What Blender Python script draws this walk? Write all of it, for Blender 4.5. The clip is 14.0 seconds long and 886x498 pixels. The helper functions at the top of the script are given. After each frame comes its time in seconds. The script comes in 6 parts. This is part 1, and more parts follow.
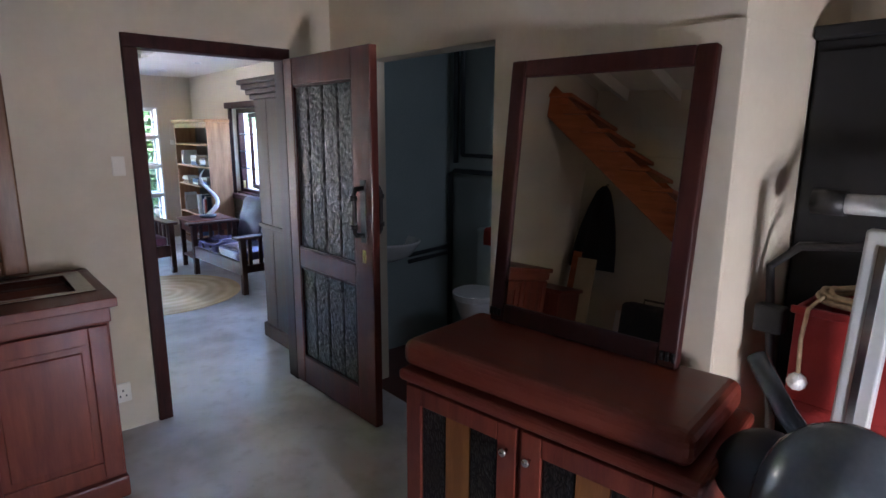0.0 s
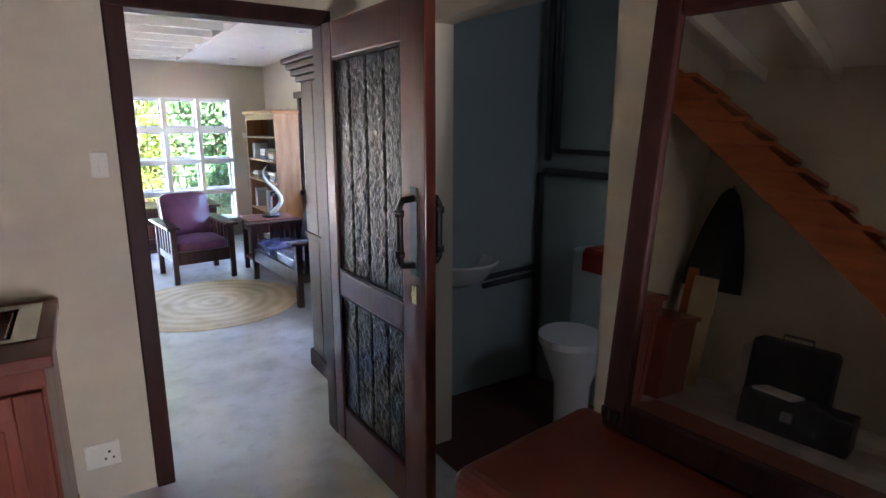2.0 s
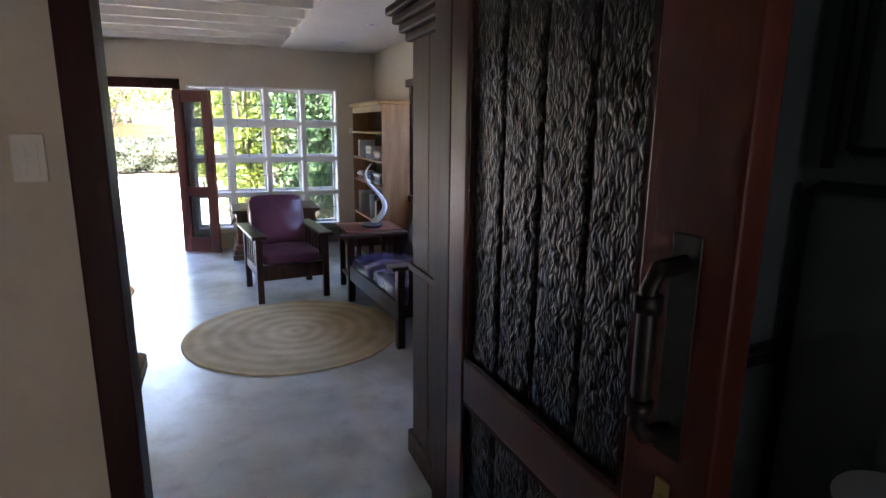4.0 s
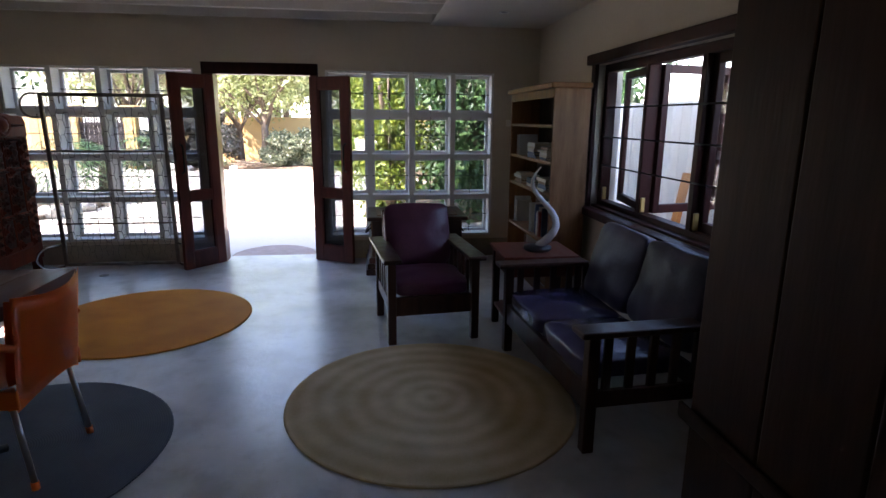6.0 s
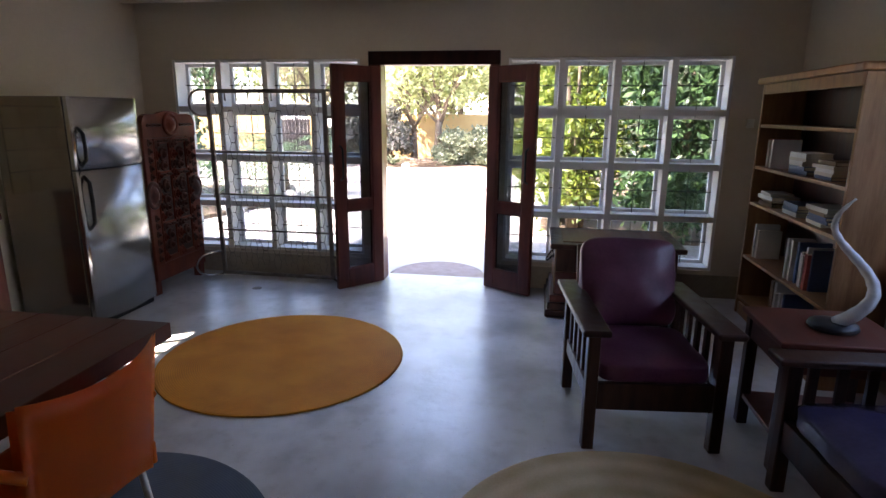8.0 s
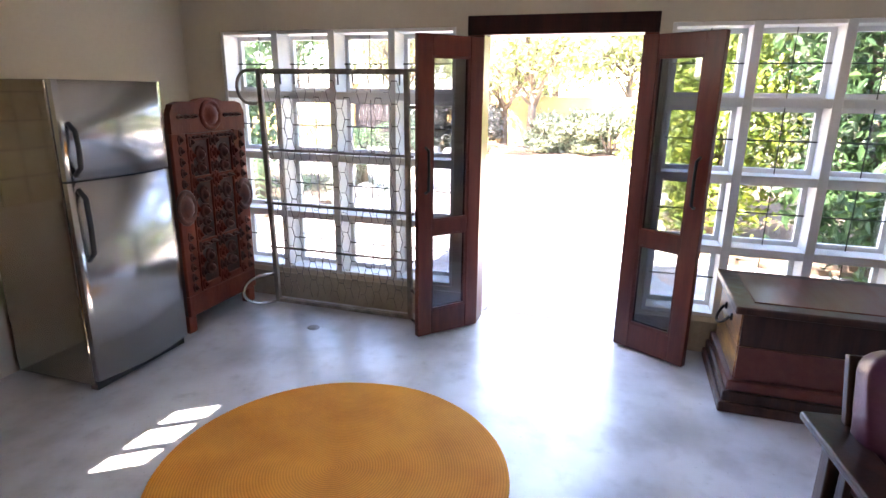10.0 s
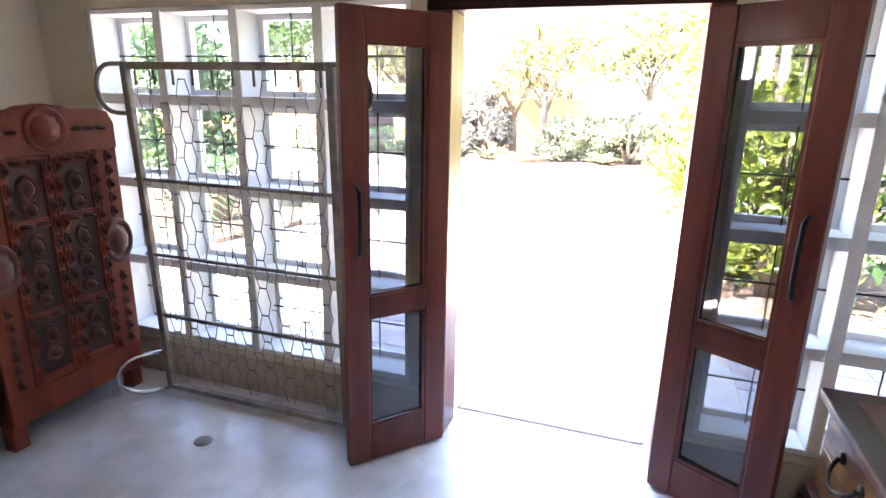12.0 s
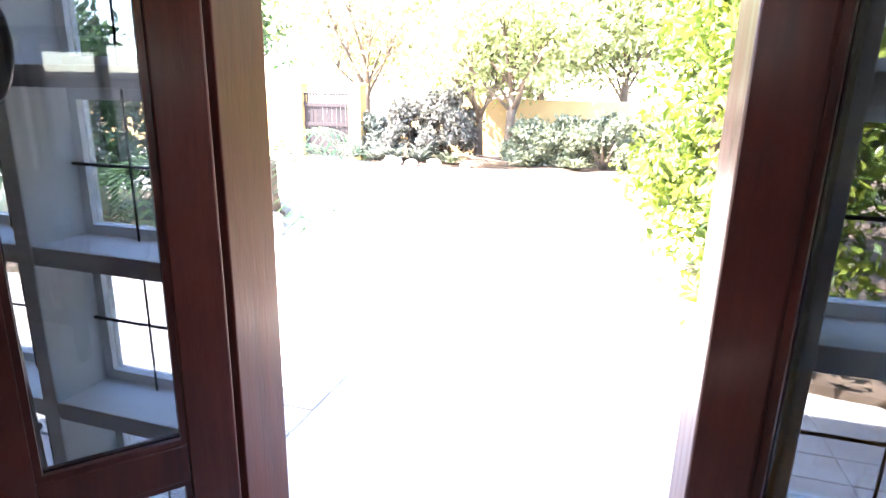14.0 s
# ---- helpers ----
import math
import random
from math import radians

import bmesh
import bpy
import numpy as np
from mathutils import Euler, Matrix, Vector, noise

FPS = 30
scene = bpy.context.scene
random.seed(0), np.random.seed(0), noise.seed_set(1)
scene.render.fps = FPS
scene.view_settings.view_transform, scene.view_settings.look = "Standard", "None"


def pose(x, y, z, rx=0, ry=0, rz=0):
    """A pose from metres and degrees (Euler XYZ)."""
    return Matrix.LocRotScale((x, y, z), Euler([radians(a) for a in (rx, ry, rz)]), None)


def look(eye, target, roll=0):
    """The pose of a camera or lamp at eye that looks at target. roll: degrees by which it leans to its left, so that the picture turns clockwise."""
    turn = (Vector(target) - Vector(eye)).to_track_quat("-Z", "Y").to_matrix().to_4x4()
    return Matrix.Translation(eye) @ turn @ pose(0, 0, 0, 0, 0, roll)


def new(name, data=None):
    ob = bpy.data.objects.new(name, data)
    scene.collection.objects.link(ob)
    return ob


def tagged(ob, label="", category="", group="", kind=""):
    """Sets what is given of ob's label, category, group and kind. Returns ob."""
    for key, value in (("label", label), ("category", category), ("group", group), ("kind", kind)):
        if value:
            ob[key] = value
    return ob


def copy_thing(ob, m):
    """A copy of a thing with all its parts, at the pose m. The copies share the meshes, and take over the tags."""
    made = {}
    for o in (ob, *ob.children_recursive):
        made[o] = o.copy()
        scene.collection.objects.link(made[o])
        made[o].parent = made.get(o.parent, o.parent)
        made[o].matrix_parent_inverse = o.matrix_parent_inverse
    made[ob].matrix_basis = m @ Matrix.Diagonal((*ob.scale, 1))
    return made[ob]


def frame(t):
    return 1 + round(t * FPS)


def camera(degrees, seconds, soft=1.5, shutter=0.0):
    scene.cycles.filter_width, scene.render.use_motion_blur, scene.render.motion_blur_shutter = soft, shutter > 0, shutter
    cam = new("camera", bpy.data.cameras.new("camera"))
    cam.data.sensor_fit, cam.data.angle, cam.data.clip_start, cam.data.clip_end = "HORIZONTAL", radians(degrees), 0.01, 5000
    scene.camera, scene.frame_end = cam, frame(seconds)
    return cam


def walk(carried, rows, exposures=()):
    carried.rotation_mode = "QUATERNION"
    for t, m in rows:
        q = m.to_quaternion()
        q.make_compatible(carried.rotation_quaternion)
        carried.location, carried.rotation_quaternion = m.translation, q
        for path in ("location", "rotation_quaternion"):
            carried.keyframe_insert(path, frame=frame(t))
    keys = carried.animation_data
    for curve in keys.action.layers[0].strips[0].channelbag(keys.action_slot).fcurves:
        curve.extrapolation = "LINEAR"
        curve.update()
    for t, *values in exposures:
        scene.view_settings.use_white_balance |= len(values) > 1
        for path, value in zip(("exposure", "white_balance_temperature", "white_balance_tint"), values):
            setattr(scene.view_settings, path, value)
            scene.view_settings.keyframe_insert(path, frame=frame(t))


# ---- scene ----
cam = camera(76.0, 14.0)
PATH = [
    (0, (0.253, 0.506, 1.632), (-1.222, 1.795, 1.227), 0.3),
    (0.5, (0.153, 0.673, 1.614), (-1.327, 1.954, 1.204), 0.2),
    (1, (-0.022, 0.82, 1.615), (-1.524, 2.073, 1.197), 0.1),
    (1.5, (-0.233, 0.962, 1.607), (-1.784, 2.152, 1.184), 0.1),
    (2, (-0.446, 1.123, 1.606), (-2.097, 2.167, 1.178), 0.1),
    (2.5, (-0.713, 1.249, 1.592), (-2.434, 2.17, 1.159), 0.6),
    (5, (-2.343, 1.665, 1.485), (-4.218, 2.216, 1.059), 0.4),
    (5.5, (-2.682, 1.688, 1.476), (-4.589, 2.1, 1.037), 0.5),
    (6, (-2.994, 1.68, 1.493), (-4.926, 1.934, 1.046), 0.5),
    (6.5, (-3.282, 1.685, 1.5), (-5.229, 1.767, 1.051), 0.5),
    (7, (-3.525, 1.636, 1.508), (-5.468, 1.539, 1.047), 0.4),
    (7.5, (-3.829, 1.576, 1.488), (-5.762, 1.344, 1.03), 0.4),
    (8, (-4.165, 1.53, 1.507), (-6.085, 1.215, 1.044), 0.5),
    (8.5, (-4.501, 1.406, 1.512), (-6.395, 0.975, 1.036), 0.3),
    (11, (-6.129, 0.955, 1.586), (-7.959, 0.35, 1.052), 1.0),
    (11.5, (-6.488, 0.941, 1.571), (-8.315, 0.322, 1.041), 1.1),
    (12, (-6.786, 0.932, 1.593), (-8.611, 0.309, 1.063), 1.2),
    (12.5, (-7.118, 0.981, 1.574), (-8.947, 0.368, 1.047), 1.3),
    (13, (-7.426, 1.005, 1.54), (-9.261, 0.404, 1.019), 1.0),
    (13.5, (-7.779, 0.95, 1.527), (-9.625, 0.38, 1.01), 1.0),
    (14, (-8.097, 0.929, 1.505), (-9.949, 0.379, 0.989), 1.3),
]
EXPOSURES = [(0.0, 6.2, 5750, 21), (0.7, 6.6, 5850, 22), (1.5, 6.55, 6050, 22), (2.5, 6.1, 6150, 22), (5.0, 4.1, 6650, 23), (6.5, 3.1, 6650, 23), (7.0, 3.05, 6650, 24), (7.5, 3.35, 6800, 25), (8.5, 4.15, 7000, 26), (11.0, 5.3, 7050, 26), (12.0, 5.3, 6900, 25), (12.8, 4.9, 6650, 23), (14.0, 4.3, 6450, 20)]
walk(cam, [(t, look(eye, target, roll)) for t, eye, target, roll in PATH], EXPOSURES)

# ---- world, sun, large lights ----
SUN_DIR = Vector((-0.62, 0.86, -1.3)).normalized()
world = bpy.data.worlds.new("world")
scene.world = world
world.use_nodes = True
wn = world.node_tree
sky = wn.nodes.new("ShaderNodeTexSky")
sky.sky_type = "NISHITA"
sky.sun_disc = False
sky.sun_elevation = math.asin(-SUN_DIR.z)
sky.sun_rotation = math.atan2(-SUN_DIR.x, -SUN_DIR.y)
wn.links.new(sky.outputs[0], wn.nodes["Background"].inputs[0])
wn.nodes["Background"].inputs[1].default_value = 0.15
sun = new("sun", bpy.data.lights.new("sun", "SUN"))
sun.data.energy, sun.data.angle, sun.data.color = 4.5, radians(0.5), (1.0, 0.95, 0.86)
sun.matrix_world = look((0, 0, 30), Vector((0, 0, 30)) + SUN_DIR)


def window_light(name, eye, target, w, h, power, color=(0.86, 0.93, 1.0), spread=180):
    la = new(name, bpy.data.lights.new(name, "AREA"))
    la.data.shape, la.data.size, la.data.size_y = "RECTANGLE", w, h
    la.data.energy, la.data.color, la.data.spread = power, color, radians(spread)
    la.matrix_world = look(eye, target)
    return la


# daylight in the workroom's unseen windows; the washroom lamp stands in for one unbuilt
window_light("daylight_east", (2.19, 1.45, 0.66), (-0.6, 2.45, 0.75), 0.36, 0.48, 0.3, (1.0, 0.95, 0.9), 120)
window_light("daylight_south", (0.15, -2.59, 1.78), (-0.4, 0, 1.4), 0.26, 0.24, 0.03, (1.0, 0.94, 0.86))
window_light("daylight_washroom", (-0.72, 3.05, 1.6), (-3.1, 2.8, 0.7), 0.5, 0.5, 0.04)


# ---- materials ----
def shader(name):
    m = bpy.data.materials.new(name)
    m.use_nodes = True
    nt = m.node_tree
    return m, nt, nt.nodes["Principled BSDF"]


def surface(name, a, b, scale=4.0, rough=0.5, metal=0.0, stretch=(1, 1, 1), bump=0.1, fine=60.0, coat=0.0, spread=0.12,
            rough_var=0.1, per_object=0.0, c=None, translucent=0.0):
    """Two colours mixed by a broad noise, a fine grain, varied gloss and a fine relief, in real-world size."""
    m, nt, bs = shader(name)
    n, l = nt.nodes.new, nt.links.new
    tc = n("ShaderNodeTexCoord")
    mp = n("ShaderNodeMapping")
    mp.inputs["Scale"].default_value = stretch
    l(tc.outputs["Object"], mp.inputs["Vector"])
    big = n("ShaderNodeTexNoise")
    big.inputs["Scale"].default_value, big.inputs["Detail"].default_value = scale, 6
    l(mp.outputs[0], big.inputs["Vector"])
    small = n("ShaderNodeTexNoise")
    small.inputs["Scale"].default_value, small.inputs["Detail"].default_value = fine, 4
    l(mp.outputs[0], small.inputs["Vector"])
    ramp = n("ShaderNodeValToRGB")
    ramp.color_ramp.elements[0].position, ramp.color_ramp.elements[1].position = 0.5 - spread * 1.6, 0.5 + spread * 1.6
    ramp.color_ramp.elements[0].color, ramp.color_ramp.elements[1].color = (*a, 1), (*b, 1)
    if c:
        e = ramp.color_ramp.elements.new(0.5)
        e.color = (*c, 1)
    add = n("ShaderNodeMath")
    add.operation = "MULTIPLY_ADD"
    add.inputs[1].default_value, add.inputs[2].default_value = 0.3, -0.15
    l(small.outputs[0], add.inputs[0])
    tot = n("ShaderNodeMath")
    l(big.outputs[0], tot.inputs[0])
    l(add.outputs[0], tot.inputs[1])
    out = tot
    if per_object:
        oi = n("ShaderNodeObjectInfo")
        mo = n("ShaderNodeMath")
        mo.operation = "MULTIPLY_ADD"
        mo.inputs[1].default_value, mo.inputs[2].default_value = per_object, -per_object / 2
        l(oi.outputs["Random"], mo.inputs[0])
        out = n("ShaderNodeMath")
        l(tot.outputs[0], out.inputs[0])
        l(mo.outputs[0], out.inputs[1])
    l(out.outputs[0], ramp.inputs[0])
    l(ramp.outputs[0], bs.inputs["Base Color"])
    rr = n("ShaderNodeMapRange")
    rr.inputs["From Min"].default_value, rr.inputs["From Max"].default_value = 0.3, 0.7
    rr.inputs["To Min"].default_value, rr.inputs["To Max"].default_value = max(0.3 if rough >= 0.28 else 0.02, rough - rough_var), max(0.31, min(1, rough + rough_var)) if rough >= 0.28 else min(0.25, rough + rough_var)
    l(big.outputs[0], rr.inputs["Value"])
    l(rr.outputs[0], bs.inputs["Roughness"])
    bs.inputs["Metallic"].default_value = metal
    bs.inputs["Coat Weight"].default_value = coat
    bs.inputs["Coat Roughness"].default_value = 0.15
    if translucent:
        bs.inputs["Subsurface Weight"].default_value = 0.0
        tr = n("ShaderNodeBsdfTranslucent")
        l(ramp.outputs[0], tr.inputs["Color"])
        mx = n("ShaderNodeMixShader")
        mx.inputs[0].default_value = translucent
        l(bs.outputs[0], mx.inputs[1])
        l(tr.outputs[0], mx.inputs[2])
        l(mx.outputs[0], nt.nodes["Material Output"].inputs[0])
    if bump:
        bp = n("ShaderNodeBump")
        bp.inputs["Strength"].default_value, bp.inputs["Distance"].default_value = bump, 0.01
        l(tot.outputs[0], bp.inputs["Height"])
        l(bp.outputs[0], bs.inputs["Normal"])
    return m


def wood(name, a, b, along="z", rough=0.4, coat=0.2, bump=0.15, scale=3.0, per_object=0.25):
    st = {"x": (0.12, 1, 1), "y": (1, 0.12, 1), "z": (1, 1, 0.12)}[along]
    st = tuple(v * 6 for v in st)
    m = surface(name, a, b, scale, rough, 0, st, bump, 22.0, coat * 0.5, 0.14, 0.08, per_object)
    m.node_tree.nodes["Principled BSDF"].inputs["Specular IOR Level"].default_value = 0.3
    return m


def soft_stone(name, a, b, stain):
    """Trowelled concrete: cloudy tone at two scales, faint scuffs, small dark specks, an even polish."""
    m, nt, bs = shader(name)
    n, l = nt.nodes.new, nt.links.new
    tc = n("ShaderNodeTexCoord")

    def cloud(scale, detail, lo, hi):
        t = n("ShaderNodeTexNoise")
        t.inputs["Scale"].default_value, t.inputs["Detail"].default_value = scale, detail
        l(tc.outputs["Object"], t.inputs["Vector"])
        r = n("ShaderNodeMapRange")
        r.interpolation_type = "SMOOTHSTEP"
        r.inputs["From Min"].default_value, r.inputs["From Max"].default_value = lo, hi
        l(t.outputs[0], r.inputs["Value"])
        return r.outputs[0]

    def blend(fac, A, B, strength=1.0):
        mx = n("ShaderNodeMix")
        mx.data_type = "RGBA"
        if strength < 1:
            k = n("ShaderNodeMath")
            k.operation = "MULTIPLY"
            k.inputs[1].default_value = strength
            l(fac, k.inputs[0])
            fac = k.outputs[0]
        l(fac, mx.inputs[0])
        for sock, v in ((mx.inputs[6], A), (mx.inputs[7], B)):
            if isinstance(v, tuple):
                sock.default_value = (*v, 1)
            else:
                l(v, sock)
        return mx.outputs[2]

    col = blend(cloud(0.9, 2, 0.25, 0.75), a, b)
    col = blend(cloud(4.0, 4, 0.3, 0.8), col, b, 0.55)
    col = blend(cloud(1.7, 4, 0.4, 0.8), col, stain, 0.7)
    col = blend(cloud(9.0, 5, 0.5, 0.85), col, stain, 0.5)
    col = blend(cloud(3.2, 5, 0.46, 0.74), col, stain, 0.5)
    col = blend(cloud(38.0, 2, 0.66, 0.8), col, stain, 0.5)
    l(col, bs.inputs["Base Color"])
    rr = n("ShaderNodeMapRange")
    rr.inputs["To Min"].default_value, rr.inputs["To Max"].default_value = 0.36, 0.52
    l(cloud(2.6, 3, 0.2, 0.8), rr.inputs["Value"])
    l(rr.outputs[0], bs.inputs["Roughness"])
    bs.inputs["Coat Roughness"].default_value = 0.27
    bs.inputs["Coat Weight"].default_value = 0.9
    hs = n("ShaderNodeMath")
    l(cloud(5.0, 2, 0.1, 0.9), hs.inputs[0])
    hf = n("ShaderNodeMath")
    hf.operation, hf.inputs[1].default_value = "MULTIPLY", 0.35
    l(cloud(17.0, 3, 0.2, 0.8), hf.inputs[0])
    l(hf.outputs[0], hs.inputs[1])
    bp = n("ShaderNodeBump")
    bp.inputs["Strength"].default_value, bp.inputs["Distance"].default_value = 0.14, 0.014
    l(hs.outputs[0], bp.inputs["Height"])
    l(bp.outputs[0], bs.inputs["Normal"])
    l(bp.outputs[0], bs.inputs["Coat Normal"])
    return m


def charred(name):
    """Burnt timber: a net of small upright cracked scales with glinting tops."""
    m, nt, bs = shader(name)
    n, l = nt.nodes.new, nt.links.new
    tc = n("ShaderNodeTexCoord")
    no = n("ShaderNodeTexNoise")
    no.inputs["Scale"].default_value = 14
    l(tc.outputs["Object"], no.inputs["Vector"])
    mixv = n("ShaderNodeMix")
    mixv.data_type = "VECTOR"
    mixv.inputs[0].default_value = 0.03
    l(tc.outputs["Object"], mixv.inputs[4])
    l(no.outputs["Color"], mixv.inputs[5])
    mp = n("ShaderNodeMapping")
    mp.inputs["Scale"].default_value = (90, 90, 30)
    l(mixv.outputs[1], mp.inputs["Vector"])
    vo = n("ShaderNodeTexVoronoi")
    vo.feature = "DISTANCE_TO_EDGE"
    vo.inputs["Scale"].default_value = 1.0
    l(mp.outputs[0], vo.inputs["Vector"])
    mr = n("ShaderNodeMapRange")
    mr.interpolation_type = "SMOOTHSTEP"
    mr.inputs["From Max"].default_value = 0.32
    l(vo.outputs["Distance"], mr.inputs["Value"])
    mc = n("ShaderNodeMix")
    mc.data_type = "RGBA"
    mc.inputs[6].default_value, mc.inputs[7].default_value = (0.003, 0.003, 0.003, 1), (0.028, 0.023, 0.02, 1)
    l(mr.outputs[0], mc.inputs[0])
    l(mc.outputs[2], bs.inputs["Base Color"])
    gr = n("ShaderNodeTexNoise")
    gr.inputs["Scale"].default_value, gr.inputs["Detail"].default_value = 1.6, 4
    l(mp.outputs[0], gr.inputs["Vector"])
    su = n("ShaderNodeMath")
    l(mr.outputs[0], su.inputs[0])
    l(gr.outputs[0], su.inputs[1])
    bp = n("ShaderNodeBump")
    bp.inputs["Strength"].default_value, bp.inputs["Distance"].default_value = 0.6, 0.003
    l(su.outputs[0], bp.inputs["Height"])
    l(bp.outputs[0], bs.inputs["Normal"])
    bs.inputs["Roughness"].default_value = 0.4
    bs.inputs["Specular IOR Level"].default_value = 0.28
    return m


def leafy(name, a, b, c):
    m, nt, bs = shader(name)
    n, l = nt.nodes.new, nt.links.new
    ge = n("ShaderNodeNewGeometry")
    ramp = n("ShaderNodeValToRGB")
    ramp.color_ramp.elements[0].color, ramp.color_ramp.elements[1].color = (*a, 1), (*c, 1)
    ramp.color_ramp.elements.new(0.55).color = (*b, 1)
    l(ge.outputs["Random Per Island"], ramp.inputs[0])
    l(ramp.outputs[0], bs.inputs["Base Color"])
    bs.inputs["Roughness"].default_value = 0.45
    tr = n("ShaderNodeBsdfTranslucent")
    l(ramp.outputs[0], tr.inputs["Color"])
    mx = n("ShaderNodeMixShader")
    mx.inputs[0].default_value = 0.3
    l(bs.outputs[0], mx.inputs[1])
    l(tr.outputs[0], mx.inputs[2])
    l(mx.outputs[0], nt.nodes["Material Output"].inputs[0])
    return m


def glass_mat(name, tint=(0.95, 0.97, 0.97)):
    m, nt, bs = shader(name)
    nt.nodes.remove(bs)
    n, l = nt.nodes.new, nt.links.new
    lw, fr, tr, gl, mx = n("ShaderNodeLayerWeight"), n("ShaderNodeMath"), n("ShaderNodeBsdfTransparent"), n("ShaderNodeBsdfGlossy"), n("ShaderNodeMixShader")
    pw = n("ShaderNodeMath")
    pw.operation, pw.inputs[1].default_value = "POWER", 4.0
    l(lw.outputs["Facing"], pw.inputs[0])
    fr.operation, fr.inputs[1].default_value, fr.inputs[2].default_value = "MULTIPLY_ADD", 0.6, 0.07
    l(pw.outputs[0], fr.inputs[0])
    tr.inputs[0].default_value = (*tint, 1)
    gl.inputs["Roughness"].default_value = 0.02
    l(fr.outputs[0], mx.inputs[0])
    l(tr.outputs[0], mx.inputs[1])
    l(gl.outputs[0], mx.inputs[2])
    l(mx.outputs[0], nt.nodes["Material Output"].inputs[0])
    return m


def plain(name, col, rough=0.4, metal=0.0):
    m, nt, bs = shader(name)
    bs.inputs["Base Color"].default_value = (*col, 1)
    bs.inputs["Roughness"].default_value, bs.inputs["Metallic"].default_value = rough, metal
    return m


def ringed(name, a, b, rings, bump=0.5, ring_mix=0.35, wander=0.4):
    """A coiled or woven round mat: rings about the object's own centre."""
    m, nt, bs = shader(name)
    n, l = nt.nodes.new, nt.links.new
    tc = n("ShaderNodeTexCoord")
    wv = n("ShaderNodeTexWave")
    wv.wave_type, wv.rings_direction = "RINGS", "Z"
    wv.inputs["Scale"].default_value, wv.inputs["Distortion"].default_value = rings, wander
    wv.inputs["Detail"].default_value = 1.0
    l(tc.outputs["Object"], wv.inputs["Vector"])
    no = n("ShaderNodeTexNoise")
    no.inputs["Scale"].default_value, no.inputs["Detail"].default_value = 3.5, 5
    l(tc.outputs["Object"], no.inputs["Vector"])
    fi = n("ShaderNodeTexNoise")
    fi.inputs["Scale"].default_value = 120
    l(tc.outputs["Object"], fi.inputs["Vector"])
    mixf = n("ShaderNodeMath")
    mixf.operation = "MULTIPLY_ADD"
    mixf.inputs[1].default_value = ring_mix
    l(wv.outputs["Fac"], mixf.inputs[0])
    l(no.outputs[0], mixf.inputs[2])
    ad = n("ShaderNodeMath")
    ad.operation = "MULTIPLY_ADD"
    ad.inputs[1].default_value = 0.2
    l(fi.outputs[0], ad.inputs[0])
    l(mixf.outputs[0], ad.inputs[2])
    ramp = n("ShaderNodeValToRGB")
    ramp.color_ramp.elements[0].position, ramp.color_ramp.elements[1].position = 0.45, 1.1
    ramp.color_ramp.elements[0].color, ramp.color_ramp.elements[1].color = (*a, 1), (*b, 1)
    l(ad.outputs[0], ramp.inputs[0])
    l(ramp.outputs[0], bs.inputs["Base Color"])
    bs.inputs["Roughness"].default_value = 0.8
    bp = n("ShaderNodeBump")
    bp.inputs["Strength"].default_value, bp.inputs["Distance"].default_value = bump, 0.006
    l(ad.outputs[0], bp.inputs["Height"])
    l(bp.outputs[0], bs.inputs["Normal"])
    return m


PLASTER = surface("cream_plaster", (0.57, 0.505, 0.39), (0.67, 0.605, 0.485), 1.3, 0.75, bump=0.12, fine=35, spread=0.2)
WHITE_CEIL = surface("ceiling_paint", (0.68, 0.64, 0.57), (0.78, 0.74, 0.67), 1.5, 0.7, bump=0.05)
WHITE = surface("white_paint", (0.72, 0.72, 0.7), (0.84, 0.84, 0.82), 3.0, 0.5, bump=0.06)
PLINTH = surface("worn_plinth_paint", (0.3, 0.25, 0.19), (0.46, 0.4, 0.31), 3.0, 0.7, bump=0.1)
BLUE_WALL = surface("blue_grey_plaster", (0.3, 0.37, 0.37), (0.37, 0.44, 0.44), 1.6, 0.6, bump=0.08)
CONCRETE = soft_stone("polished_concrete", (0.5, 0.5, 0.505), (0.76, 0.765, 0.775), (0.31, 0.295, 0.28))
DARK_FRAME = wood("dark_stained_wood", (0.02, 0.0045, 0.004), (0.048, 0.011, 0.008), "z", 0.5, 0.0)
DARK_FRAME.node_tree.nodes["Principled BSDF"].inputs["Specular IOR Level"].default_value = 0.18
RED_WOOD = wood("red_mahogany_upright", (0.11, 0.022, 0.014), (0.22, 0.05, 0.03), "z", 0.35, 0.35)
RED_WOOD_X = wood("red_mahogany_lengthwise", (0.14, 0.029, 0.018), (0.19, 0.044, 0.026), "x", 0.36, 0.3, bump=0.03)
DOOR_WOOD = wood("red_brown_door_wood", (0.07, 0.015, 0.01), (0.135, 0.031, 0.019), "z", 0.38, 0.25)
GLASS = glass_mat("tinted_window_glass", (0.74, 0.76, 0.77))
DOOR_GLASS = glass_mat("dusty_door_glass", (0.64, 0.66, 0.69))
CLEAR_GLASS = glass_mat("clear_side_window_glass", (0.93, 0.95, 0.95))
STEEL_BAR = plain("black_steel", (0.02, 0.02, 0.02), 0.5, 0.8)
DRIVE = surface("pale_driveway", (0.42, 0.38, 0.33), (0.58, 0.53, 0.47), 0.6, 0.85, bump=0.2, fine=25, spread=0.2)
OCHRE = surface("ochre_boundary_wall", (0.4, 0.26, 0.1), (0.5, 0.34, 0.15), 1.2, 0.8, bump=0.2)
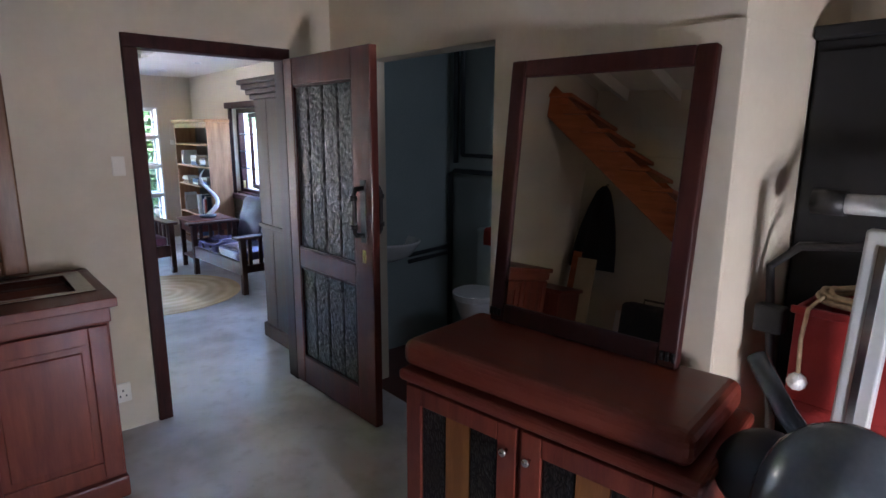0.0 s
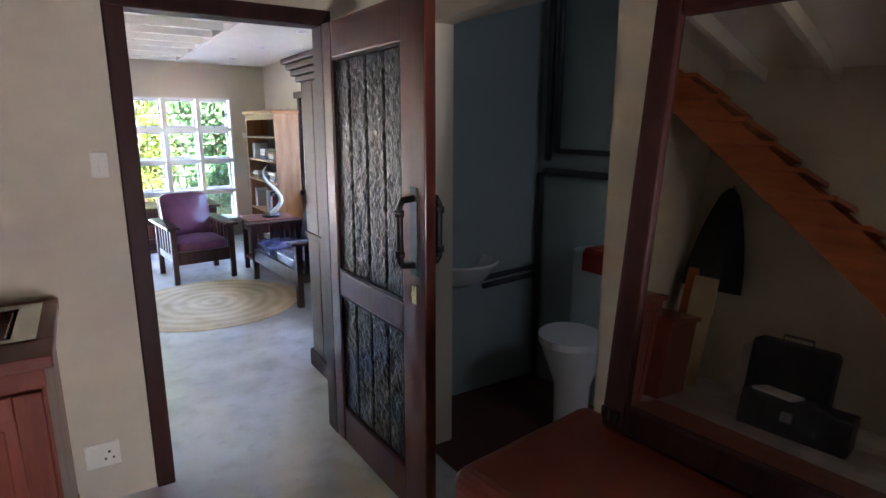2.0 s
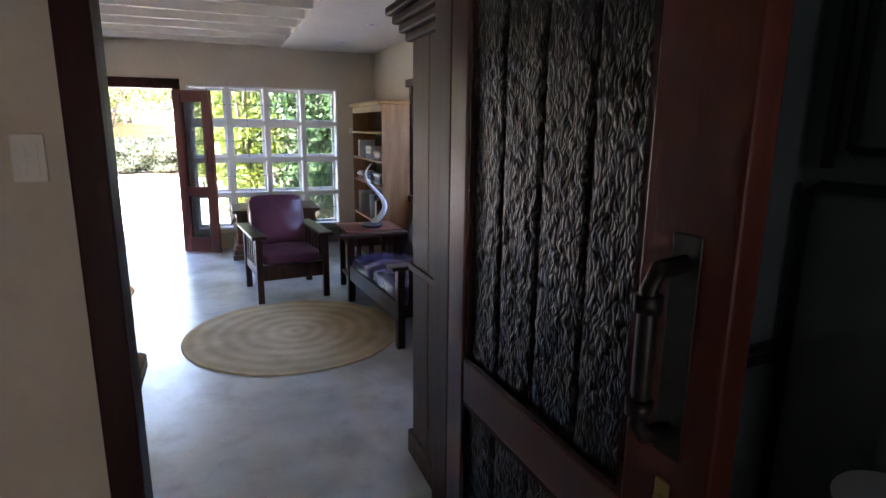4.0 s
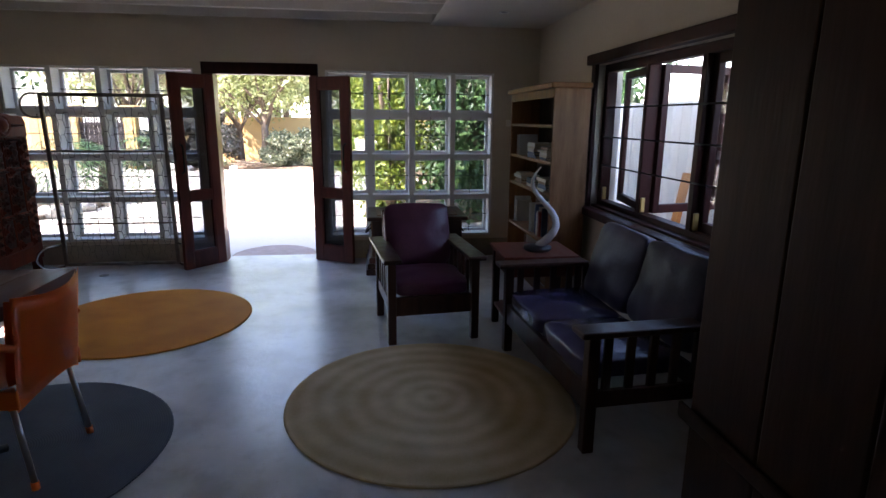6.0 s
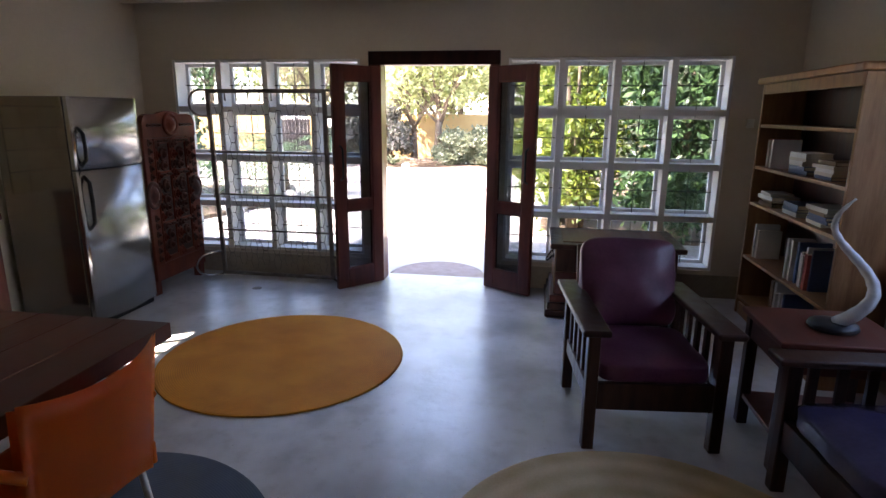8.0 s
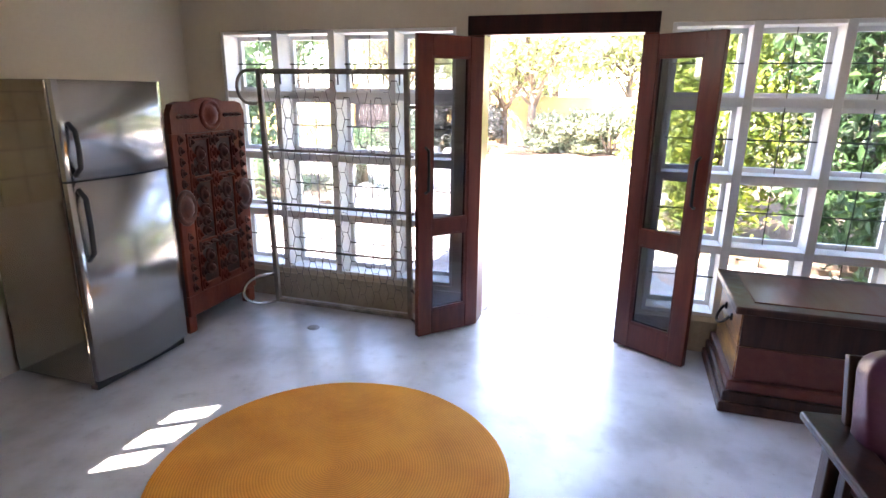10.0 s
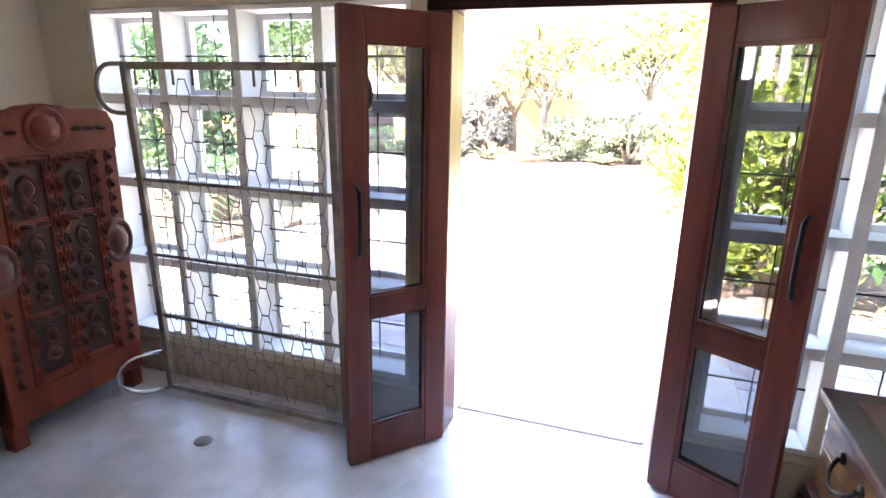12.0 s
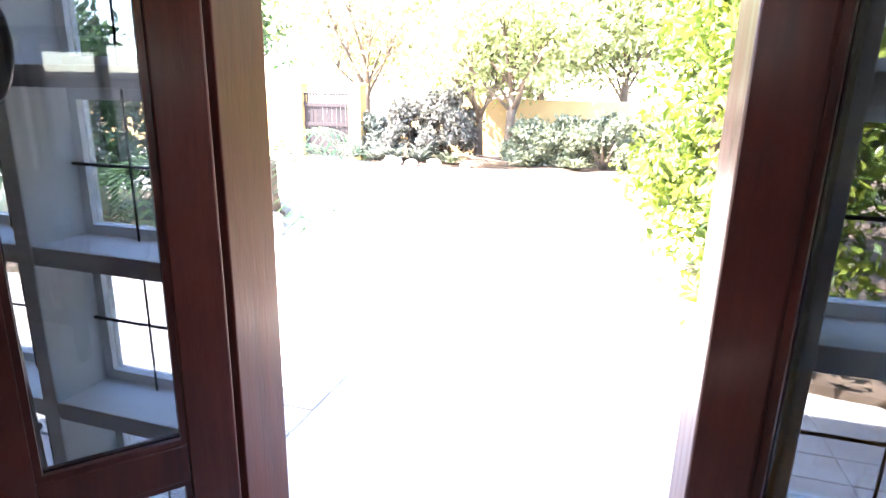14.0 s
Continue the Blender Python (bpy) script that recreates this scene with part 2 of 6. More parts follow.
ROOF = surface("roof_sheet", (0.2, 0.2, 0.2), (0.3, 0.3, 0.29), 2, 0.5)


# ---- mesh helpers ----
def mesh_object(name, bm, material, parent=None, label=""):
    me = bpy.data.meshes.new(name)
    bm.to_mesh(me)
    bm.free()
    me.materials.append(material)
    ob = new(name, me)
    if parent:
        ob.parent = parent
    if label:
        ob["label"] = label
    return ob


def part(name, bm, material, parent, label=""):
    return mesh_object(name, bm, material, parent, label)


def thing(name, at, label, category, group="", turn=0.0, kind=""):
    ob = new(name)
    ob.empty_display_size = 0.1
    ob.matrix_basis = pose(*at, 0, 0, turn)
    return tagged(ob, label, category, group, kind)


def box(bm, lo, hi, bevel=0.0, seg=2, m=None):
    lo, hi = Vector(lo), Vector(hi)
    r = bmesh.ops.create_cube(bm, size=1.0)
    vs = r["verts"]
    for v in vs:
        v.co = Vector(((lo[i] + hi[i]) / 2 + v.co[i] * (hi[i] - lo[i]) for i in range(3)))
    if bevel:
        es = list({e for v in vs for e in v.link_edges})
        r = bmesh.ops.bevel(bm, geom=es, offset=bevel, segments=seg, affect="EDGES", profile=0.5)
        vs = list({v for f in r["faces"] for v in f.verts} | {v for v in vs if v.is_valid})
    if m is not None:
        bmesh.ops.transform(bm, matrix=m, verts=vs)
    return bm


def boxed(lo, hi, bevel=0.004, seg=2):
    return box(bmesh.new(), lo, hi, bevel, seg)


def tube(bm, pts, r, seg=8, closed=False):
    """A round bar along points; r may be one radius or one for each point."""
    pts = [Vector(p) for p in pts]
    n = len(pts)
    rs = r if isinstance(r, (list, tuple)) else [r] * n
    rings, side = [], None
    for i, p in enumerate(pts):
        a = pts[(i - 1) % n] if closed or i > 0 else p
        b = pts[(i + 1) % n] if closed or i < n - 1 else p
        t = (b - a).normalized()
        if side is None:
            side = t.orthogonal().normalized()
        side = (side - t * side.dot(t)).normalized()
        up = t.cross(side)
        rings.append([bm.verts.new(p + (side * math.cos(2 * math.pi * k / seg) + up * math.sin(2 * math.pi * k / seg)) * rs[i]) for k in range(seg)])
    for i in range(n if closed else n - 1):
        A, B = rings[i], rings[(i + 1) % n]
        for k in range(seg):
            f = bm.faces.new((A[k], A[(k + 1) % seg], B[(k + 1) % seg], B[k]))
            f.smooth = True
    if not closed:
        bm.faces.new(rings[0][::-1])
        bm.faces.new(rings[-1])
    return bm


def lathe(bm, profile, seg=24, centre=(0, 0)):
    """A turned body from (radius, height) pairs."""
    rings = []
    for r, z in profile:
        rings.append([bm.verts.new((centre[0] + r * math.cos(2 * math.pi * k / seg), centre[1] + r * math.sin(2 * math.pi * k / seg), z)) for k in range(seg)])
    for A, B in zip(rings, rings[1:]):
        for k in range(seg):
            bm.faces.new((A[k], A[(k + 1) % seg], B[(k + 1) % seg], B[k])).smooth = True
    if profile[0][0] > 1e-4:
        bm.faces.new(rings[0][::-1])
    if profile[-1][0] > 1e-4:
        bm.faces.new(rings[-1])
    return bm


def prism(bm, outline, lo, hi, axis="y"):
    """A slab from an outline of (a, b) points, between lo and hi along the axis."""
    def at(a, b, c):
        return {"y": (a, c, b), "x": (c, a, b), "z": (a, b, c)}[axis]
    A = [bm.verts.new(at(a, b, lo)) for a, b in outline]
    B = [bm.verts.new(at(a, b, hi)) for a, b in outline]
    bm.faces.new(A)
    bm.faces.new(B[::-1])
    n = len(A)
    for k in range(n):
        bm.faces.new((A[k], B[k], B[(k + 1) % n], A[(k + 1) % n]))
    bmesh.ops.recalc_face_normals(bm, faces=bm.faces)
    return bm


def wall(name, axis, at, thick, span, heights, openings, material):
    """A wall of that thickness across the axis, from `at` to `at + thick`, with real openings (a0, a1, z0, z1)."""
    us = sorted({span[0], span[1], *(v for o in openings for v in o[:2])})
    zs = sorted({heights[0], heights[1], *(v for o in openings for v in o[2:])})
    us = [u for u in us if span[0] <= u <= span[1]]
    zs = [z for z in zs if heights[0] <= z <= heights[1]]

    def solid(i, k):
        if not (0 <= i < len(us) - 1 and 0 <= k < len(zs) - 1):
            return False
        u, z = (us[i] + us[i + 1]) / 2, (zs[k] + zs[k + 1]) / 2
        return not any(o[0] < u < o[1] and o[2] < z < o[3] for o in openings)

    bm = bmesh.new()

    def vert(u, w, z):
        return bm.verts.new((w, u, z) if axis == "x" else (u, w, z))

    w0, w1 = at, at + thick
    for i in range(len(us) - 1):
        for k in range(len(zs) - 1):
            if not solid(i, k):
                continue
            u0, u1, z0, z1 = us[i], us[i + 1], zs[k], zs[k + 1]
            for w in (w0, w1):
                bm.faces.new([vert(u0, w, z0), vert(u1, w, z0), vert(u1, w, z1), vert(u0, w, z1)])
            for di, dk, q in ((-1, 0, ((u0, z0), (u0, z1))), (1, 0, ((u1, z0), (u1, z1))), (0, -1, ((u0, z0), (u1, z0))), (0, 1, ((u0, z1), (u1, z1)))):
                if not solid(i + di, k + dk):
                    (a, b), (c, d) = q
                    bm.faces.new([vert(a, w0, b), vert(c, w0, d), vert(c, w1, d), vert(a, w1, b)])
    bmesh.ops.remove_doubles(bm, verts=bm.verts, dist=1e-5)
    bmesh.ops.recalc_face_normals(bm, faces=bm.faces)
    return tagged(mesh_object(name, bm, material), kind="structure", category="wall")


# ---- structure: living room, workroom, washroom ----
FW = -9.10          # inner face of the glazed front wall
WY = 3.50           # inner face of the side-window wall
KY = -2.12          # inner face of the kitchen wall
DX = -3.07          # workroom face of the wall between the rooms
CH = 2.42           # living-room ceiling
AH = 3.15           # workroom ceiling
GZ0, GZ1 = 0.232, 1.966
GL, GR = (-1.797, -0.02), (1.255, 3.015)
WIN = (-7.47, -5.36, 0.80, 1.92)      # side window
KIT = (-6.62, -5.98, 1.75, 2.3)       # kitchen window

floor_bm = boxed((-9.32, -3.0, -0.12), (2.4, 4.3, 0.0), 0)
tagged(mesh_object("floor", floor_bm, CONCRETE), "grey polished concrete floor with worn blotches", "floor", kind="structure")

tagged(wall("wall_west", "x", FW - 0.22, 0.22, (KY - 0.2, WY + 0.2), (0, CH + 0.25), [(GL[0], GL[1], GZ0, GZ1), (GR[0], GR[1], GZ0, GZ1), (0.06, 1.19, -0.01, 2.025)], PLASTER), "cream plastered front wall with gridded windows")
tagged(wall("wall_north", "y", WY, 0.2, (FW, 2.4), (0, AH + 0.2), [(WIN[0], WIN[1], WIN[2], WIN[3])], PLASTER), "cream plastered wall with a dark window")
tagged(wall("wall_south", "y", KY - 0.2, 0.2, (FW, DX - 0.15), (0, CH + 0.25), [KIT], PLASTER), "cream plastered kitchen wall")
tagged(wall("wall_between", "x", DX - 0.10, 0.10, (-2.8, 2.45), (0, AH + 0.2), [(1.25, 2.164, -0.01, 2.115)], PLASTER), "cream plastered wall with a doorway")
tagged(wall("wall_washroom", "y", 2.45, 0.14, (DX - 0.15, -0.68), (0, AH), [(-2.68, -1.62, -0.01, 2.04)], PLASTER), "cream plastered wall with an open washroom doorway")
tagged(wall("wall_return", "x", -0.68, 0.14, (2.45, 3.5), (0, AH), [], PLASTER), "cream plastered corner wall")
tagged(wall("wall_washroom_west", "x", -3.36, 0.14, (2.45, WY), (0, AH + 0.2), [], PLASTER), "cream plastered wall")
tagged(wall("wall_workroom_south", "y", -2.8, 0.2, (DX, 2.4), (0, AH + 0.2), [(0.02, 0.28, 1.66, 1.9)], PLASTER), "cream plastered wall")
tagged(wall("wall_workroom_east", "x", 2.2, 0.2, (-2.6, WY), (0, AH + 0.2), [(1.27, 1.63, 0.42, 0.9)], PLASTER), "cream plastered wall")
# blue lining of the washroom
for nm, lo, hi in (("trim_washroom_west", (-3.22, 2.59, 0), (-3.086, 3.488, AH)), ("trim_washroom_north", (-3.22, 3.488, 0), (-0.68, 3.5, AH)), ("trim_washroom_east", (-0.692, 2.59, 0), (-0.68, 3.488, AH))):
    tagged(mesh_object(nm, boxed(lo, hi, 0), BLUE_WALL), "blue-grey painted washroom plaster", "wall", kind="structure")

# living-room ceiling: flat strip with downlights, beams over the rest
bm = boxed((FW, 2.36, CH), (DX - 0.15, WY, CH + 0.1), 0)
box(bm, (FW, KY, CH + 0.14), (DX - 0.15, 2.36, CH + 0.22))
box(bm, (FW, 2.33, CH + 0.004), (DX - 0.15, 2.36, CH + 0.14))
x = -8.95
while x < -3.4:
    box(bm, (x - 0.028, KY, CH + 0.006), (x + 0.028, 2.33, CH + 0.14))
    x += 0.48
tagged(mesh_object("ceiling", bm, WHITE_CEIL), "white boarded ceiling with exposed beams", "ceiling", kind="structure")
bm = boxed((-3.22, -2.6, AH), (2.2, WY, AH + 0.08), 0)
x = -2.7
while x < 2.2:
    box(bm, (x - 0.03, -2.6, AH - 0.13), (x + 0.03, 2.45, AH))
    x += 0.62
tagged(mesh_object("ceiling_workroom", bm, WHITE_CEIL), "white boarded ceiling with exposed beams", "ceiling", kind="structure")
tagged(mesh_object("roof", boxed((-9.75, -2.4, CH + 0.26), (-3.3, 3.76, CH + 0.42), 0), ROOF), "grey sheet roof", "roof", kind="structure")


tagged(mesh_object("roof_workroom", boxed((-3.4, -3.1, AH + 0.21), (2.7, 4.0, AH + 0.35), 0), ROOF), "grey sheet roof", "roof", kind="structure")


def grid_window(name, y0, y1, cols, label):
    """White-plastered openings four rows high, glazed at the outer face, with thin steel bars."""
    top = thing(name, (FW, y0, GZ0), label, "window", kind="structure")
    w, h, d = y1 - y0, GZ1 - GZ0, 0.22
    cw, ch, t = w / cols, h / 4, 0.05
    for i in range(cols + 1):
        c = i * cw
        a, b = max(0.002, c - t / 2), min(w - 0.002, c + t / 2)
        part("mullion", boxed((-d + 0.002, a, 0.002), (-0.004, b, h - 0.002), 0.004), WHITE, top)
    for k in range(5):
        c = k * ch
        a, b = max(0.002, c - t / 2), min(h - 0.002, c + t / 2)
        for i in range(cols):
            part("rail", boxed((-d + 0.006, i * cw + (t / 2 if i else t / 2), a), (-0.008, (i + 1) * cw - t / 2, b), 0.003), WHITE, top)
    for i in range(cols):
        for k in range(4):
            a, b = i * cw + t / 2, (i + 1) * cw - t / 2
            e, f = k * ch + t / 2, (k + 1) * ch - t / 2
            fr = bmesh.new()
            s = 0.028
            for lo, hi in (((-d + 0.02, a, e), (-d + 0.055, a + s, f)), ((-d + 0.02, b - s, e), (-d + 0.055, b, f)), ((-d + 0.02, a + s, e), (-d + 0.055, b - s, e + s)), ((-d + 0.02, a + s, f - s), (-d + 0.055, b - s, f))):
                box(fr, lo, hi)
            wf = part("window_frame", fr, WHITE, top)
            pane = part("pane", boxed((-d + 0.034, a + s, e + s), (-d + 0.038, b - s, f - s), 0), GLASS, top)
            pane.visible_shadow = False
            bar = bmesh.new()
            tube(bar, [(-d + 0.066, a, (e + f) / 2), (-d + 0.066, b, (e + f) / 2)], 0.0045, 6)
            tube(bar, [(-d + 0.074, (a + b) / 2, e), (-d + 0.074, (a + b) / 2, f)], 0.0035, 6)
            part("bar", bar, STEEL_BAR, top)
    return top


grid_window("window_1", GL[0], GL[1], 4, "white gridded window with thin steel bars")
grid_window("window_2", GR[0], GR[1], 4, "white gridded window with thin steel bars")
for nm, a, b in (("baseboard", KY, 0.055), ("baseboard", 1.195, WY)):
    tagged(mesh_object(nm, boxed((FW, a, 0.0), (FW + 0.012, b, 0.2), 0.003), PLINTH), "worn brown painted plinth strip", "baseboard", kind="structure")

# front double door
door = thing("door_2", (FW, 0.06, 0), "open dark red-brown glazed double door", "door", kind="structure")
part("door_frame", boxed((-0.14, 0.003, 0), (0.03, 0.112, 1.91), 0.004), DOOR_WOOD, door)
part("door_frame", boxed((-0.14, 1.048, 0), (0.03, 1.127, 1.91), 0.004), DOOR_WOOD, door)
part("lintel", boxed((-0.14, 0.003, 1.91), (0.03, 1.127, 2.022), 0.004), DARK_FRAME, door)


def glazed_leaf(name, hinge, turn, swing, label):
    """A narrow leaf: stiles and rails, a tall pane over a short one, a handle and hinges. Local x runs from the hinge."""
    t = thing(name, (*hinge, 0.012), label, "door", "front door leaves", turn, kind="structure")
    w, h, d = 0.465, 1.88, 0.044
    y0, y1 = (0, d) if swing > 0 else (-d, 0)
    part("stile", boxed((0, y0, 0), (0.1, y1, h), 0.005), DOOR_WOOD, t)
    part("stile", boxed((w - 0.1, y0, 0), (w, y1, h), 0.005), DOOR_WOOD, t)
    for a, b in ((0, 0.17), (0.68, 0.77), (h - 0.12, h)):
        part("rail", boxed((0.1, y0 + 0.002, a), (w - 0.1, y1 - 0.002, b), 0.004), DOOR_WOOD, t)
    ym = (y0 + y1) / 2
    for a, b in ((0.17, 0.68), (0.77, h - 0.12)):
        p = part("pane", boxed((0.1, ym - 0.002, a), (w - 0.1, ym + 0.002, b), 0), DOOR_GLASS, t)
        p.visible_shadow = False
        bead = bmesh.new()
        for q in (y0 + 0.006, y1 - 0.018):
            for lo, hi in (((0.1, q, a), (0.112, q + 0.012, b)), ((w - 0.112, q, a), (w - 0.1, q + 0.012, b)), ((0.112, q, a), (w - 0.112, q + 0.012, a + 0.012)), ((0.112, q, b - 0.012), (w - 0.112, q + 0.012, b))):
                box(bead, lo, hi)
        part("bead", bead, DOOR_WOOD, t)
    for q, s in ((y0, -1), (y1, 1)):
        hb = bmesh.new()
        tube(hb, [(w - 0.05, q + s * 0.002, 0.95), (w - 0.05, q + s * 0.04, 0.97), (w - 0.05, q + s * 0.045, 1.09), (w - 0.05, q + s * 0.04, 1.21), (w - 0.05, q + s * 0.002, 1.23)], 0.009, 8)
        part("handle", hb, STEEL_BAR, t, "black iron pull handle")
    return t


glazed_leaf("door_3", (-9.03, 0.185), math.degrees(math.atan2(-0.309, 0.355)), -1, "open narrow glazed wooden door leaf")
glazed_leaf("door_4", (-9.03, 1.1), math.degrees(math.atan2(0.41, 0.248)), 1, "open narrow glazed wooden door leaf")

# rugs
BEIGE_RUG = ringed("beige_coiled_jute", (0.46, 0.34, 0.17), (0.74, 0.6, 0.38), 2.6, ring_mix=0.2, wander=1.5)
ORANGE_RUG = ringed("orange_woven_cotton", (0.62, 0.2, 0.01), (0.86, 0.36, 0.03), 26, bump=0.3)
BLUE_RUG = ringed("slate_blue_felt", (0.075, 0.095, 0.13), (0.13, 0.16, 0.2), 30, bump=0.3)


def rug(at, r, material, label):
    bm = bmesh.new()
    n = 96
    prof = [(0.0, 0.011), (r * 0.5, 0.011), (r - 0.012, 0.011), (r - 0.003, 0.008), (r, 0.002)]
    rings = []
    for q, z in prof[1:]:
        rings.append([bm.verts.new((q * (1 + 0.006 * noise.noise((3 * math.cos(6.283 * k / n), 3 * math.sin(6.283 * k / n), q))) * math.cos(6.283 * k / n), q * math.sin(6.283 * k / n) * (1 + 0.006 * noise.noise((3 * math.cos(6.283 * k / n), 3 * math.sin(6.283 * k / n), 7))), z)) for k in range(n)])
    c = bm.verts.new((0, 0, 0.011))
    for k in range(n):
        bm.faces.new((c, rings[0][k], rings[0][(k + 1) % n]))
    for A, B in zip(rings, rings[1:]):
        for k in range(n):
            bm.faces.new((A[k], B[k], B[(k + 1) % n], A[(k + 1) % n]))
    bm.faces.new(rings[-1][::-1])
    bmesh.ops.recalc_face_normals(bm, faces=bm.faces)
    ob = mesh_object("rug", bm, material)
    ob.location = (*at, 0.001)
    return tagged(ob, label, "rug", "round rugs")


rug((-5.81, 1.99), 0.775, BEIGE_RUG, "round beige jute rug with coiled rings")
rug((-7.3, 0.0), 0.75, ORANGE_RUG, "round burnt-orange woven rug")
rug((-5.5, 0.0), 0.72, BLUE_RUG, "round slate-blue rug under the dining table")

# ---- outside ----
gb = bmesh.new()
vs = [gb.verts.new(p) for p in ((-600, -600, -0.03), (600, -600, -0.03), (600, 600, -0.03), (-600, 600, -0.03))]
gb.faces.new(vs)
tagged(mesh_object("ground", gb, DRIVE), "pale sunlit concrete driveway", "ground", kind="structure")


# ---- garden ----
BARK = surface("bark", (0.07, 0.05, 0.035), (0.16, 0.12, 0.085), 9, 0.9, stretch=(1, 1, 0.2), bump=0.6)
LEAF_DARK = leafy("dark_green_leaf", (0.02, 0.05, 0.02), (0.045, 0.1, 0.035), (0.09, 0.17, 0.05))
LEAF_YELLOW = leafy("yellow_green_leaf", (0.05, 0.09, 0.015), (0.13, 0.18, 0.025), (0.27, 0.3, 0.04))
LEAF_GREY = leafy("grey_green_leaf", (0.07, 0.088, 0.05), (0.14, 0.165, 0.095), (0.25, 0.26, 0.18))
LEAF_PALE = leafy("pale_yellow_leaf", (0.2, 0.24, 0.09), (0.31, 0.355, 0.15), (0.45, 0.465, 0.26))
LEAF_SILVER = leafy("silver_green_leaf", (0.08, 0.1, 0.08), (0.15, 0.17, 0.14), (0.24, 0.25, 0.21))
LEAF_MAUVE = leafy("mauve_tinged_leaf", (0.06, 0.068, 0.05), (0.125, 0.125, 0.105), (0.22, 0.2, 0.19))
LEAF_DRY = leafy("dry_leaf", (0.16, 0.12, 0.07), (0.24, 0.19, 0.11), (0.3, 0.26, 0.16))
SOIL = surface("garden_soil", (0.09, 0.06, 0.04), (0.17, 0.12, 0.08), 3, 0.95, bump=0.5)
ROCK = surface("garden_rock", (0.3, 0.28, 0.25), (0.45, 0.43, 0.4), 5, 0.85, bump=0.4)
FENCE = surface("grey_corrugated_sheet", (0.64, 0.64, 0.63), (0.76, 0.76, 0.75), 2, 0.5, metal=0.0, bump=0.05)
RNG = np.random.default_rng(7)


def leaf_mesh(centres, size, name, material, parent, droop=0.0, long=1.9):
    """Many small pointed leaves, each a folded pair of triangles of its own, as one mesh."""
    n = len(centres)
    ax = RNG.normal(size=(n, 3))
    ax[:, 2] -= droop
    ax /= np.linalg.norm(ax, axis=1)[:, None]
    sd = np.cross(ax, RNG.normal(size=(n, 3)))
    sd /= np.linalg.norm(sd, axis=1)[:, None]
    up = np.cross(ax, sd)
    s = (size * RNG.uniform(0.6, 1.35, n))[:, None]
    tip, tail = centres + ax * s * long / 2, centres - ax * s * long / 2
    l, r = centres + sd * s * 0.45 + up * s * 0.12, centres - sd * s * 0.45 + up * s * 0.12
    v = np.stack([tail, r, tip, l], 1).reshape(-1, 3)
    i = np.arange(n)[:, None] * 4
    f = np.concatenate([i + [0, 1, 2], i + [0, 2, 3]], 0)
    me = bpy.data.meshes.new(name)
    me.from_pydata(v.tolist(), [], f.tolist())
    me.materials.append(material)
    ob = new(name, me)
    ob.parent = parent
    return ob


def cloud(lumps, n):
    """Points spread through the outer shells of several lumps (x, y, z, radius)."""
    lumps = np.array(lumps)
    pick = RNG.choice(len(lumps), n, p=lumps[:, 3] ** 2 / np.sum(lumps[:, 3] ** 2))
    d = RNG.normal(size=(n, 3))
    d /= np.linalg.norm(d, axis=1)[:, None]
    r = lumps[pick, 3] * RNG.uniform(0.25, 1.0, n) ** 0.5 * (1 + 0.25 * RNG.normal(size=n))
    return lumps[pick, :3] + d * r[:, None]


def shrub(name, at, w, h, n, leaf, material, label, category="shrub", stems=5, low=0.15, lump=0.32, seed=1, spread_y=None):
    rr = random.Random(seed)
    t = thing(name, at, label, category)
    lumps = []
    bm = bmesh.new()
    for k in range(stems):
        a = 2 * math.pi * k / stems + rr.uniform(-0.4, 0.4)
        q = w * rr.uniform(0.15, 0.42)
        top = (q * math.cos(a), q * math.sin(a) * (spread_y or 1), h * rr.uniform(0.6, 0.92))
        tube(bm, [(0.05 * math.cos(a), 0.05 * math.sin(a), -0.02), (top[0] * 0.45, top[1] * 0.45, top[2] * 0.5), top], [0.03 + 0.012 * h, 0.02 + 0.006 * h, 0.008], 6)
    part("trunk", bm, BARK, t)
    m = int(10 + 14 * w * h)
    for k in range(m):
        a, q, z = rr.uniform(0, 6.283), w * 0.5 * rr.uniform(0.1, 1) ** 0.6, rr.uniform(low, 0.95)
        q *= 0.55 + 0.45 * math.sin(math.pi * min(1, z * 0.9 + 0.15))
        lumps.append((q * math.cos(a), q * math.sin(a) * (spread_y or 1), z * h, lump * rr.uniform(0.6, 1.2)))
    pts = cloud(lumps, n)
    pts = pts[pts[:, 2] > 0.02]
    leaf_mesh(pts, leaf, "crown", material, t, 0.3)
    return t


def strap_plant(at, n, length, material, label, seed, width=0.035, name="strap_plant"):
    """A tuft of long arching leaves."""
    rr = random.Random(seed)
    t = thing(name, at, label, "plant")
    bm = bmesh.new()
    for _ in range(n):
        a, L, rise = rr.uniform(0, 6.283), length * rr.uniform(0.6, 1.1), rr.uniform(0.35, 1.0)
        d, s = Vector((math.cos(a), math.sin(a), 0)), Vector((-math.sin(a), math.cos(a), 0))
        prev = None
        for k in range(6):
            u = k / 5
            p = d * (L * u * (1.1 - 0.5 * rise)) + Vector((0, 0, L * (rise * u * 1.2 - 0.75 * rise * u * u)))
            p += d * rr.uniform(0, 0.01)
            wd = width * (1 - u) ** 0.6 * (0.5 + u) + 0.001
            cur = (bm.verts.new(p - s * wd), bm.verts.new(p + s * wd))
            if prev:
                bm.faces.new((prev[0], prev[1], cur[1], cur[0]))
            prev = cur
    part("leaf", bm, material, t)
    return t


